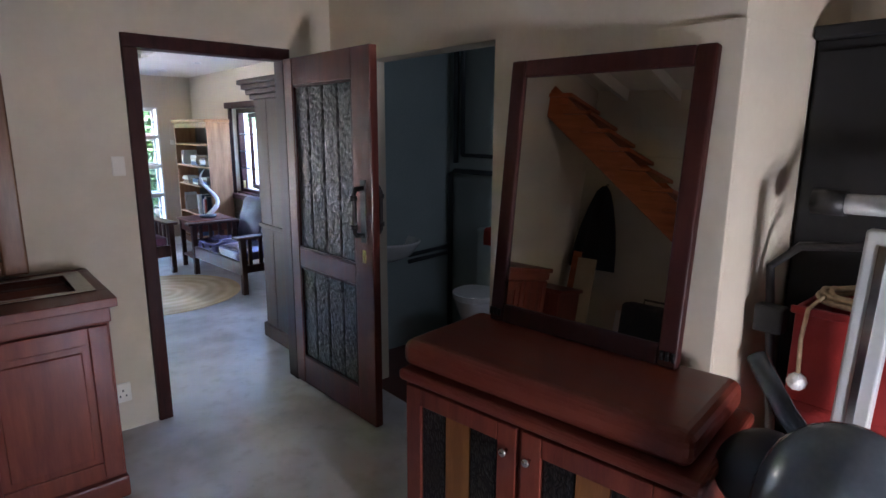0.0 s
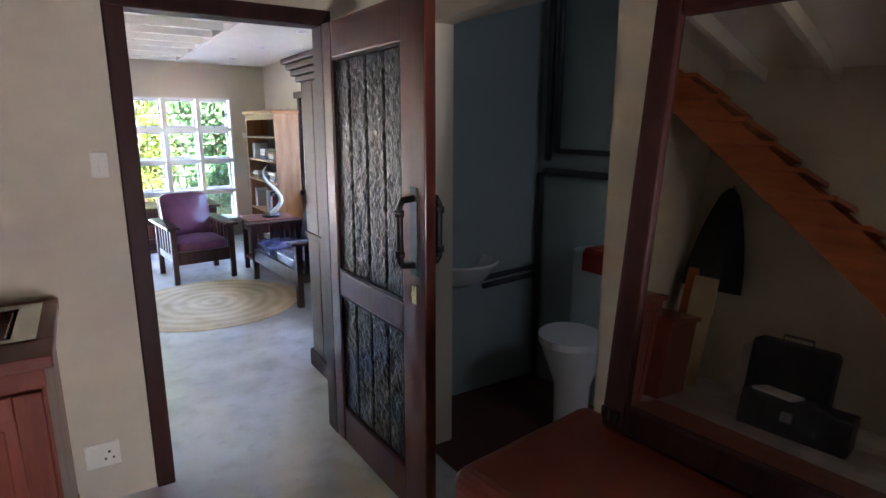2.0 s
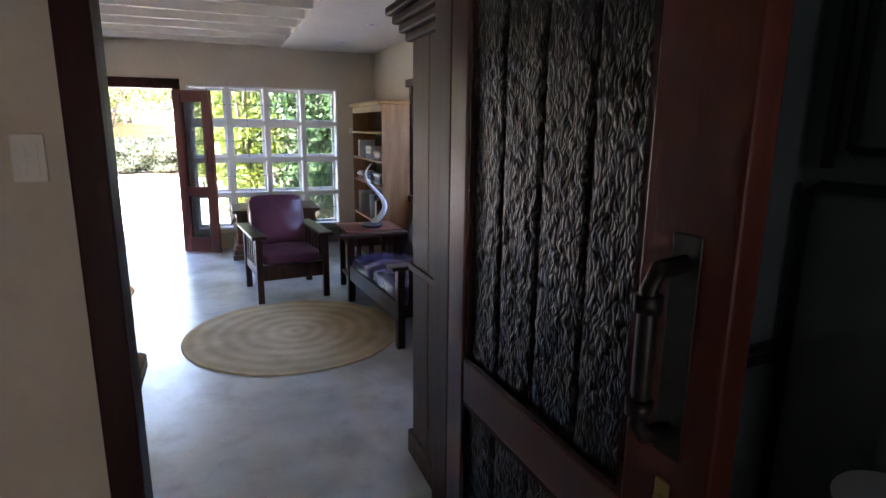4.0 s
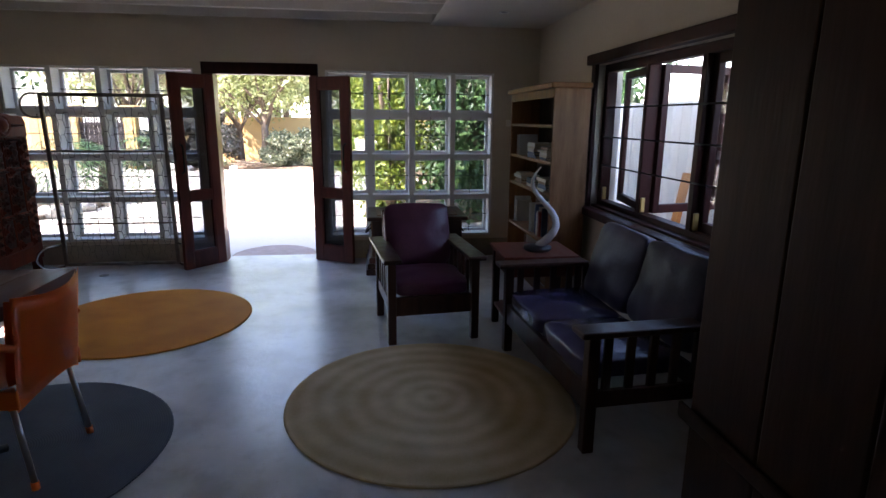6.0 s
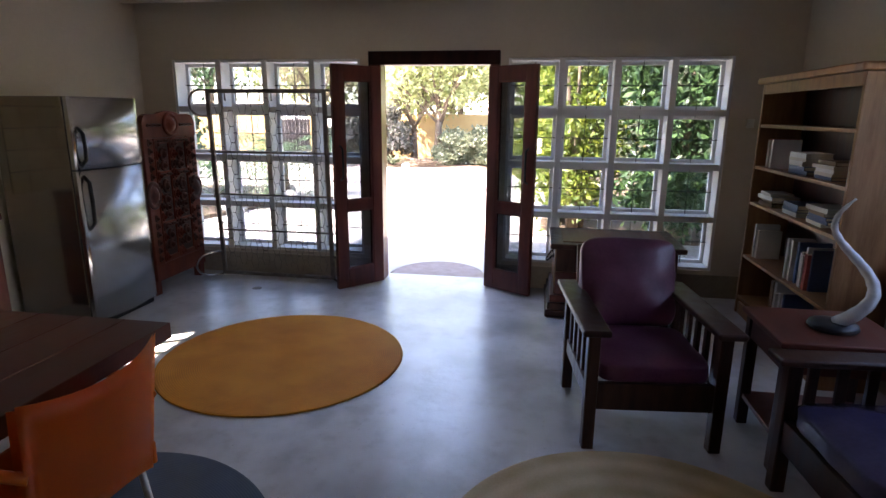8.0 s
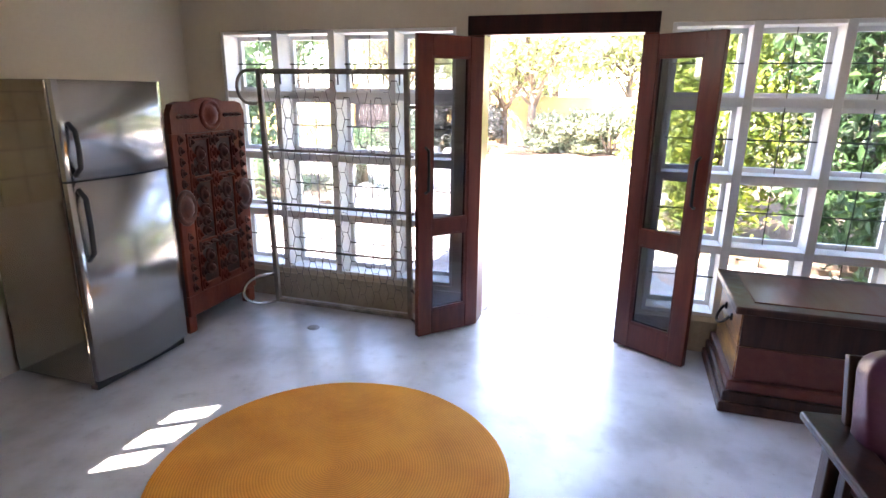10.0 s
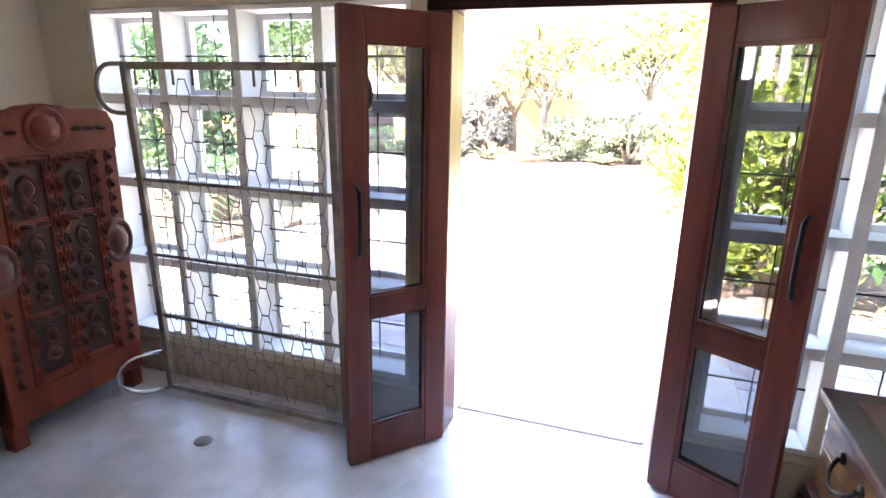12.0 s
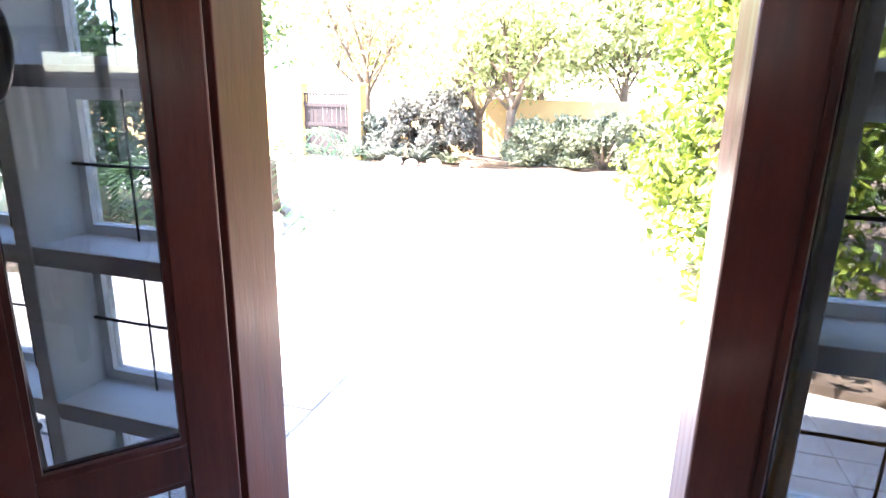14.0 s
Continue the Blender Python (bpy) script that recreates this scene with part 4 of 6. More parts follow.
for sx in (-1, 1):
    cb = bmesh.new()
    for k in range(3):
        tube(cb, [(sx * (w - 0.03) - 0.02 + 0.02 * k, -0.004, 0.025), (sx * (w - 0.03) - 0.02 + 0.02 * k, -0.006, 0.055)], 0.007, 8)
    part("corner_ornament", cb, IRON, mi)

# sink unit against the wall between the rooms
sk = thing("sink_cabinet", (-3.065, -0.62, 0), "red mahogany kitchen cabinet with a stainless sink", "cabinet")
SX, SY = 0.66, 1.6
bm = bmesh.new()
for lo, hi in (((0.0, 0, 0.9), (0.07, SY + 0.006, 0.94)), ((0.5, 0, 0.9), (SX + 0.016, SY + 0.006, 0.94)), ((0.07, 0, 0.9), (0.5, 0.75, 0.94)), ((0.07, SY - 0.05, 0.9), (0.5, SY + 0.006, 0.94))):
    box(bm, lo, hi, 0.004)
part("worktop", bm, RED_WOOD_X, sk)
part("body", boxed((0.004, 0.0, 0.08), (SX - 0.04, SY - 0.025, 0.898), 0.003), RED_WOOD, sk)
part("plinth", boxed((0.02, 0.02, 0.0), (SX - 0.01, SY - 0.02, 0.1), 0.01), RED_WOOD_X, sk)
part("rail", boxed((SX - 0.04, 0, 0.83), (SX - 0.012, SY - 0.02, 0.898), 0.005), RED_WOOD_X, sk)
for k in range(3):
    a = 0.02 + k * 0.52
    fb, pb = bmesh.new(), bmesh.new()
    framed_panel(fb, pb, a, a + 0.505, 0.12, 0.82, 0.0, 0.075, 0.024)
    m = Matrix.Translation((SX - 0.016, 0, 0)) @ pose(0, 0, 0, 0, 0, 90)
    for b in (fb, pb):
        bmesh.ops.transform(b, matrix=m, verts=b.verts)
    d = part("door", fb, RED_WOOD, sk)
    part("panel", pb, RED_WOOD, d)
sink = thing("sink", (-3.065, -0.62, 0.94), "stainless steel drop-in sink with a round-cornered bowl", "sink")
bm = bmesh.new()
x0, x1, y0, y1 = 0.065, 0.51, 0.74, 1.56
for lo, hi in (((x0, y0, 0.0), (x0 + 0.05, y1, 0.006)), ((x1 - 0.035, y0, 0.0), (x1, y1, 0.006)), ((x0 + 0.05, y0, 0.0), (x1 - 0.035, y0 + 0.04, 0.006)), ((x0 + 0.05, y1 - 0.07, 0.0), (x1 - 0.035, y1, 0.006))):
    box(bm, lo, hi, 0.002)
part("rim", bm, STAINLESS, sink)
bm = boxed((x0 + 0.05, y0 + 0.04, -0.17), (x1 - 0.035, y1 - 0.07, 0.02), 0.05, 4)
bmesh.ops.delete(bm, geom=[f for f in bm.faces if f.calc_center_median().z > 0.0 or (f.normal.z > 0.9 and f.calc_center_median().z > -0.05)], context="FACES")
bmesh.ops.reverse_faces(bm, faces=bm.faces)
part("bowl", bm, STAINLESS, sink)
tp = bmesh.new()
tube(tp, [(0.05, 1.12, 0.0), (0.05, 1.12, 0.18), (0.07, 1.12, 0.22), (0.13, 1.12, 0.23), (0.2, 1.12, 0.2), (0.2, 1.12, 0.17)], 0.011, 10)
tube(tp, [(0.05, 1.12, 0.08), (0.05, 1.2, 0.1)], 0.008, 8)
ob = thing("tap", (-3.05, -0.55, 0.94), "chrome swan-neck tap behind the sink", "tap")
part("spout", tp, CHROME, ob)
# wooden framed mirror over the sink
wm = thing("wall_mirror", (DX + 0.002, -0.35, 0.945), "wide wooden-framed mirror above the sink", "mirror")
FRAME_WOOD = wood("brown_frame_wood", (0.12, 0.055, 0.025), (0.24, 0.12, 0.06), "z", 0.4, 0.2)
for lo, hi in (((0, 0, 0.01), (0.04, 0.1, 0.94)), ((0, 1.0, 0.01), (0.04, 1.1, 0.94)), ((0, 0.1, 0.01), (0.04, 1.0, 0.1)), ((0, 0.1, 0.84), (0.04, 1.0, 0.94))):
    part("frame", boxed(lo, hi, 0.01, 3), FRAME_WOOD, wm)
part("glass", boxed((0.004, 0.1, 0.1), (0.012, 1.0, 0.84), 0), MIRROR, wm)


def wall_plate(name, at, w, h, label, holes, category, axis="x"):
    t = thing(name, at, label, category)
    part("plate", boxed((0, 0, 0), (0.012, w, h), 0.004), PLASTIC_WHITE, t)
    for a, b, s, z in holes:
        part("rocker" if s > 0.012 else "pin_hole", boxed((0.011, a, b), (0.016 if s > 0.012 else 0.0125, a + s, b + z), 0.001), PLASTIC_WHITE if s > 0.012 else BLACK, t)
    return t


wall_plate("light_switch", (DX, 1.152, 1.4), 0.062, 0.1, "ivory two-gang light switch by the doorway", [(0.012, 0.05, 0.016, 0.03), (0.034, 0.05, 0.016, 0.03), (0.012, 0.015, 0.016, 0.03), (0.034, 0.015, 0.016, 0.03)], "switch")
wall_plate("wall_socket", (DX, 0.995, 0.17), 0.13, 0.11, "worn ivory power socket low on the wall", [(0.085, 0.06, 0.01, 0.012), (0.07, 0.03, 0.008, 0.012), (0.1, 0.03, 0.008, 0.012), (0.03, 0.03, 0.02, 0.02), (0.03, 0.07, 0.02, 0.02)], "socket")

# ---- washroom ----
tagged(mesh_object("floor_washroom", boxed((-3.085, 2.46, 0.0), (-0.695, 3.485, 0.006), 0), TERRA), "dark red painted washroom floor", "floor", kind="structure")
bs = thing("wash_basin", (-3.085, 2.86, 0.71), "white porcelain basin on the blue wall", "basin")
bm = bmesh.new()
rings = []
for f, z in ((0.35, 0.0), (0.75, 0.05), (1.0, 0.14), (1.02, 0.155), (0.93, 0.155), (0.8, 0.1), (0.4, 0.05)):
    rings.append([bm.verts.new((0.005 + 0.27 * f * max(0.0, math.sin(math.pi * k / 16)) ** 0.7 if 0 < k < 16 else 0.005, 0.22 * f * math.cos(math.pi * k / 16), z)) for k in range(17)])
for A, B in zip(rings, rings[1:]):
    for k in range(16):
        bm.faces.new((A[k], A[k + 1], B[k + 1], B[k])).smooth = True
bm.faces.new(rings[0][::-1])
bm.faces.new(rings[-1])
part("bowl", bm, PORCELAIN, bs)
PIPE = surface("dark_painted_pipe", (0.03, 0.04, 0.045), (0.06, 0.075, 0.08), 8, 0.4, bump=0.05)


def pipe(pts, r, label):
    bm = tube(bmesh.new(), pts, r, 10)
    return tagged(mesh_object("water_pipe", bm, PIPE), label, "pipe", "washroom pipes")


pipe([(-2.985, 3.46, 1.4), (-2.985, 3.46, 3.1)], 0.02, "dark water pipe rising in the washroom corner")
pipe([(-2.91, 3.46, 1.46), (-2.91, 3.46, 3.1)], 0.018, "dark water pipe rising in the washroom corner")
pipe([(-3.04, 3.46, 0.02), (-3.04, 3.46, 1.32), (-2.99, 3.46, 1.34), (-1.7, 3.46, 1.34)], 0.02, "dark water pipe along the washroom wall")
pipe([(-2.91, 3.46, 1.46), (-1.7, 3.46, 1.46)], 0.014, "thin dark water pipe along the washroom wall")
pipe([(-3.06, 3.06, 0.72), (-3.06, 3.45, 0.74)], 0.016, "dark water pipe from the basin to the corner")
pipe([(-3.06, 3.06, 0.67), (-3.06, 3.45, 0.69)], 0.016, "dark water pipe from the basin to the corner")
to = thing("toilet", (-2.42, 3.2, 0.006), "white porcelain toilet with a closed lid", "toilet")
to.scale = (0.94, 0.94, 1.13)
bm = bmesh.new()
rings = []
for f, z in ((0.5, 0.0), (0.52, 0.12), (0.55, 0.25), (0.85, 0.38), (0.98, 0.445), (1.0, 0.455)):
    rings.append([bm.verts.new((0.185 * f * math.cos(6.283 * k / 28), -0.02 + (0.2 if math.sin(6.283 * k / 28) < 0 else 0.16) * f * math.sin(6.283 * k / 28), z)) for k in range(28)])
for A, B in zip(rings, rings[1:]):
    for k in range(28):
        bm.faces.new((A[k], A[(k + 1) % 28], B[(k + 1) % 28], B[k])).smooth = True
bm.faces.new(rings[-1])
part("bowl", bm, PORCELAIN, to)
bm = bmesh.new()
prism(bm, [(0.19 * math.cos(6.283 * k / 32), -0.02 + (0.21 if math.sin(6.283 * k / 32) < 0 else 0.16) * math.sin(6.283 * k / 32)) for k in range(32)], 0.457, 0.487, "z")
part("lid", bm, PORCELAIN, to)
# cistern takes the wall's blue-grey, darker than the bowl
part("cistern", boxed((-0.21, 0.13, 0.37), (0.21, 0.29, 0.845), 0.025, 3), BLUE_WALL, to, "blue-grey cistern")
TOWEL = surface("red_towel", (0.3, 0.03, 0.022), (0.42, 0.06, 0.04), 14, 0.95, bump=0.4, fine=150)
bm = bmesh.new()
g = [[bm.verts.new((x, y, z + 0.006 * noise.noise((x * 20, z * 20, y * 9)))) for y, z in ((3.318, 0.85), (3.316, 0.9), (3.32, 0.95), (3.34, 0.968), (3.4, 0.97), (3.46, 0.968))] for x in [-2.53 + 0.016 * k for k in range(19)]]
for i in range(18):
    for j in range(5):
        bm.faces.new((g[i][j], g[i + 1][j], g[i + 1][j + 1], g[i][j + 1]))
bmesh.ops.solidify(bm, geom=bm.faces[:], thickness=0.008)
tagged(mesh_object("towel", bm, TOWEL), "folded red towel draped over the cistern", "towel")

# ---- corner with the exercise machine ----
wr = thing("wardrobe", (-0.53, 3.08, 0), "tall black wooden wardrobe in the corner", "wardrobe")
part("body", boxed((0, 0.02, 0.0), (1.5, 0.4, 1.98), 0.005), BLACK_PAINT, wr)
for k in range(3):
    part("door", boxed((0.012 + 0.494 * k, 0, 0.06), (0.5 + 0.494 * k, 0.02, 1.94), 0.004), BLACK_PAINT, wr)
part("cornice", boxed((-0.005, -0.03, 1.98), (1.52, 0.4, 2.03), 0.008), BLACK_PAINT, wr)
REDP = surface("red_plastic_crate", (0.26, 0.02, 0.018), (0.36, 0.035, 0.03), 6, 0.4, bump=0.05)
for k, (x, y, z, s) in enumerate(((-0.36, 2.62, 0.0, 0.0), (-0.33, 2.66, 0.355, 0.02), (-0.35, 2.63, 0.71, 0.01))):
    c = thing("red_crate", (x, y, z), "red plastic crate stacked by the wardrobe", "crate", "stack of red crates")
    bm = bmesh.new()
    for lo, hi in (((0, 0, 0), (0.6, 0.4, 0.015)), ((0, 0, 0.015), (0.6, 0.015, 0.35)), ((0, 0.385, 0.015), (0.6, 0.4, 0.35)), ((0, 0.015, 0.015), (0.015, 0.385, 0.35)), ((0.585, 0.015, 0.015), (0.6, 0.385, 0.35))):
        box(bm, lo, hi, 0.003)
    part("shell", bm, REDP, c)
    part("lip", boxed((-0.012, -0.012, 0.325), (0.612, 0.0, 0.352), 0.004), REDP, c)
ROPE = surface("pale_rope", (0.4, 0.3, 0.18), (0.6, 0.48, 0.3), 30, 0.9, bump=0.5)
rp = thing("rope_coil", (-0.07, 2.8, 1.062), "coil of pale rope lying on the top crate", "rope")
for q in range(4):
    bm = bmesh.new()
    tube(bm, [((0.26 - 0.012 * q) * math.cos(6.283 * k / 40), (0.17 - 0.012 * q) * math.sin(6.283 * k / 40), 0.012 + 0.018 * (q % 2) + 0.004 * math.sin(k)) for k in range(40)], 0.009, 6, True)
    part("strand", bm, ROPE, rp)
bm = bmesh.new()
tube(bm, [(-0.22, -0.1, 0.03), (-0.235, -0.2, 0.0), (-0.24, -0.215, -0.1), (-0.235, -0.215, -0.22)], 0.007, 6)
part("hanging_end", bm, ROPE, rp)
bm = bmesh.new()
bmesh.ops.create_icosphere(bm, subdivisions=2, radius=0.032)
bmesh.ops.translate(bm, verts=bm.verts, vec=(-0.235, -0.215, -0.25))
part("plug", bm, PORCELAIN, rp)

em = thing("exercise_machine", (0.0, 2.25, 0), "grey and black exercise machine with a pale upright", "exercise machine")
BLUE_BLACK = surface("blue_black_shell", (0.07, 0.085, 0.105), (0.11, 0.13, 0.155), 5, 0.22, bump=0.03)
bm = bmesh.new()
bmesh.ops.create_uvsphere(bm, u_segments=28, v_segments=18, radius=1)
for v in bm.verts:
    v.co = Vector((0.0 + v.co.x * 0.19, -0.33 + v.co.y * 0.14, 0.76 + v.co.z * 0.25))
for f in bm.faces:
    f.smooth = True
part("housing", bm, BLUE_BLACK, em, "glossy blue-black flywheel housing")
part("base", boxed((-0.15, -0.6, 0.0), (0.3, 0.35, 0.07), 0.02, 3), BLACK, em)
part("column", boxed((-0.09, -0.42, 0.06), (0.09, -0.22, 0.56), 0.02, 3), BLACK, em)
bm = boxed((-0.05, 0.0, 0.0), (0.05, 0.045, 1.34), 0.01, 3)
bmesh.ops.transform(bm, matrix=pose(-0.16, 0.3, 0.02, 2, 2.0, 0), verts=bm.verts)
part("upright", bm, GREY_METAL, em, "pale grey metal upright")
bm = boxed((-0.012, -0.005, 0.03), (0.012, 0.0, 1.3), 0.002)
bmesh.ops.transform(bm, matrix=pose(-0.16, 0.3, 0.02, 2, 2.0, 0), verts=bm.verts)
part("groove", bm, CHROME, em)
bm = bmesh.new()
tube(bm, [(-0.36, 0.55, 1.4), (-0.26, 0.55, 1.4), (-0.05, 0.5, 1.41), (0.3, 0.5, 1.42)], 0.035, 12)
part("roller", bm, GREY_METAL, em)
bm = bmesh.new()
tube(bm, [(-0.39, 0.55, 1.4), (-0.29, 0.55, 1.4)], 0.045, 12)
part("foam_end", bm, BLACK, em)
bm = bmesh.new()
tube(bm, [(-0.1, 0.32, 1.36), (-0.1, 0.5, 1.4)], 0.02, 8)
part("arm", bm, GREY_METAL, em)
bm = bmesh.new()
tube(bm, [(0.3, 0.42, 1.26), (-0.2, 0.5, 1.27), (-0.4, 0.52, 1.24), (-0.49, 0.52, 1.15), (-0.47, 0.5, 1.02), (-0.42, 0.45, 0.72), (-0.36, 0.38, 0.4), (-0.2, 0.2, 0.05)], 0.016, 8)
part("handlebar", bm, BLACK, em)
part("pedal", boxed((-0.49, 0.4, 0.93), (-0.39, 0.46, 1.03), 0.01, 2), BLACK, em)
bm = bmesh.new()
tube(bm, [(-0.26, -0.2, 1.06), (-0.16, -0.26, 0.96), (-0.06, -0.3, 0.88)], 0.026, 10)
part("lever", bm, BLUE_BLACK, em)
bm = bmesh.new()
lathe(bm, [(0.0, -0.05), (0.11, -0.045), (0.125, 0.0), (0.11, 0.045), (0.0, 0.05)], 24)
bmesh.ops.transform(bm, matrix=pose(-0.22, -0.16, 0.72, 80, 0, 30), verts=bm.verts)
part("wheel", bm, BLACK, em)

# ---- far side of the workroom, seen in the mirror ----
PINE = wood("red_brown_stair", (0.3, 0.072, 0.02), (0.46, 0.13, 0.04), "x", 0.4, 0.15)
st = thing("staircase", (0.28, -1.35, 0), "open red-brown wooden staircase with solid stringers", "staircase")
ang, rise, run = math.radians(38), 0.185, 0.237
N = 14
for yy in (0.0, -0.78):
    bm = boxed((-0.02, -0.02, -0.15), (math.hypot(N * rise, N * run) + 0.1, 0.02, 0.14), 0.006)
    m = Matrix.Translation((0, yy, 0.1)) @ Matrix.Rotation(math.radians(180), 4, "Z") @ Matrix.Rotation(-ang, 4, "Y")
    bmesh.ops.transform(bm, matrix=m, verts=bm.verts)
    bmesh.ops.bisect_plane(bm, geom=bm.verts[:] + bm.edges[:] + bm.faces[:], plane_co=(0, 0, 0), plane_no=(0, 0, -1), clear_outer=True)
    bmesh.ops.holes_fill(bm, edges=bm.edges[:])
    part("stringer", bm, PINE, st)
for k in range(N):
    z, xx = 0.1 + rise * (k + 0.55), -run * (k + 0.7)
    part("tread", boxed((xx - 0.15, -0.8, z + 0.13), (xx + 0.16, 0.05, z + 0.17), 0.006), PINE, st)
part("landing", boxed((-3.3, -1.2, 2.66), (-3.12, 0.03, 2.72), 0.004), PINE, st)
coat = thing("coat", (-2.72, -2.55, 0.92), "long black coat hanging on the wall", "coat")
bm = bmesh.new()
rings = []
for z, a, b in ((0.0, 0.27, 0.12), (0.25, 0.25, 0.11), (0.5, 0.21, 0.1), (0.75, 0.15, 0.08), (0.95, 0.085, 0.06), (1.02, 0.03, 0.025)):
    rings.append([bm.verts.new((a * math.cos(6.283 * k / 24) * (1 + 0.12 * math.sin(5 * 6.283 * k / 24)), 0.11 + b * math.sin(6.283 * k / 24) * (1 + 0.15 * math.sin(7 * 6.283 * k / 24)), z)) for k in range(24)])
for A, B in zip(rings, rings[1:]):
    for k in range(24):
        bm.faces.new((A[k], A[(k + 1) % 24], B[(k + 1) % 24], B[k])).smooth = True
bm.faces.new(rings[-1])
bm.faces.new(rings[0][::-1])
CLOTH = surface("black_cloth", (0.008, 0.008, 0.009), (0.02, 0.02, 0.022), 6, 0.9, bump=0.3)
part("body", bm, CLOTH, coat)
part("hook", tube(bmesh.new(), [(0, 0.0, 1.05), (0, 0.06, 1.05), (0, 0.09, 1.0)], 0.006, 6), IRON, coat)
bag = thing("suitcase", (-2.1, -2.1, 0), "black suitcase standing against the wall", "suitcase")
part("body", boxed((0, 0, 0.02), (0.62, 0.28, 0.66), 0.05, 4), CLOTH, bag)
part("handle", tube(bmesh.new(), [(0.2, 0.14, 0.66), (0.2, 0.14, 0.71), (0.42, 0.14, 0.71), (0.42, 0.14, 0.66)], 0.012, 8), BLACK, bag)
part("foot", boxed((0.05, 0.04, 0), (0.57, 0.24, 0.03), 0.005), BLACK, bag)
bx = thing("equipment_case", (-2.0, -1.75, 0), "low black equipment case on the floor", "case")
part("body", boxed((0, 0, 0), (0.75, 0.32, 0.28), 0.02, 3), BLACK, bx)
part("latch", boxed((0.3, 0.32, 0.12), (0.38, 0.33, 0.2), 0.002), CHROME, bx)
rc = thing("low_cupboard", (-3.05, -1.75, 0), "low dark red wooden cupboard by the wall", "cupboard")
part("body", boxed((0, 0, 0), (0.5, 0.55, 0.66), 0.005), RED_WOOD, rc)
part("top", boxed((-0.0, -0.02, 0.66), (0.53, 0.58, 0.7), 0.01, 3), RED_WOOD_X, rc)
CARD = surface("cardboard", (0.42, 0.31, 0.17), (0.55, 0.42, 0.25), 4, 0.85, bump=0.1)
for k, (x, y, w, h, t, mt, lb) in enumerate(((-2.78, -2.05, 0.22, 1.05, 6, CARD, "tall pale cardboard sheet leaning on the cupboard"), (-2.88, -2.08, 0.1, 1.12, 9, PINE, "orange wooden board leaning on the wall"), (-2.3, -2.3, 0.35, 0.5, 4, WHITE, "white board leaning on the wall"))):
    ob = tagged(mesh_object("leaning_board", boxed((0, 0, 0), (w, 0.02, h), 0.003), mt), lb, "board")
    ob.matrix_basis = pose(x, y, 0, t, 0, -8)
ob = tagged(mesh_object("papers", boxed((0, 0, 0.0), (0.3, 0.22, 0.02), 0.002), WHITE), "stack of white papers on the equipment case", "papers")
ob.matrix_basis = pose(-1.9, -1.72, 0.281, 0, 0, 12)
tagged(mesh_object("trim_pier", boxed((-0.83, 2.432, 0), (-0.528, 2.45, 1.985), 0.004), PLASTER), "plastered pier casing", "wall", kind="structure")
tagged(mesh_object("trim_pier_side", boxed((-0.54, 2.45, 0), (-0.528, 3.07, 1.985), 0.003), PLASTER), "plastered pier casing", "wall", kind="structure")
# thin raised band added where the wall has only a strip of shadow
tagged(mesh_object("trim_shadow_band", boxed((-3.06, -2.6, 2.35), (2.19, -2.585, 2.7), 0.004), PLASTER), "raised plaster band added for a shadow strip on the wall", "wall", kind="structure")


# ---- living room ----
LEATHER = surface("oxblood_leather", (0.075, 0.018, 0.04), (0.14, 0.04, 0.075), 5, 0.32, bump=0.25, fine=70, rough_var=0.1)
# aubergine pushed towards blue: the window's sheen on the seats is in the colour
LEATHER_BLUE_SHEEN = surface("blue_sheen_aubergine_leather", (0.045, 0.038, 0.085), (0.09, 0.075, 0.15), 4, 0.24, bump=0.3, fine=60, rough_var=0.1)
# the seats' leather again, darkened and dulled: shade on the back cushions
LEATHER_SHADED = surface("shaded_aubergine_leather", (0.035, 0.028, 0.05), (0.07, 0.056, 0.095), 4, 0.42, bump=0.3, fine=60, rough_var=0.1)
CHAIR_WOOD = wood("dark_chair_wood", (0.03, 0.012, 0.008), (0.075, 0.03, 0.018), "z", 0.38, 0.2)
SHELF_WOOD = wood("honey_pine", (0.2, 0.09, 0.035), (0.36, 0.18, 0.08), "z", 0.45, 0.15, per_object=0.15)
ARMOIRE_WOOD = wood("brown_armoire_wood", (0.026, 0.011, 0.006), (0.06, 0.026, 0.014), "z", 0.5, 0.0, per_object=0.1)
ARMOIRE_WOOD.node_tree.nodes["Principled BSDF"].inputs["Specular IOR Level"].default_value = 0.15
TABLE_WOOD = wood("dark_red_table_wood", (0.11, 0.028, 0.018), (0.155, 0.045, 0.027), "x", 0.33, 0.4, bump=0.04)


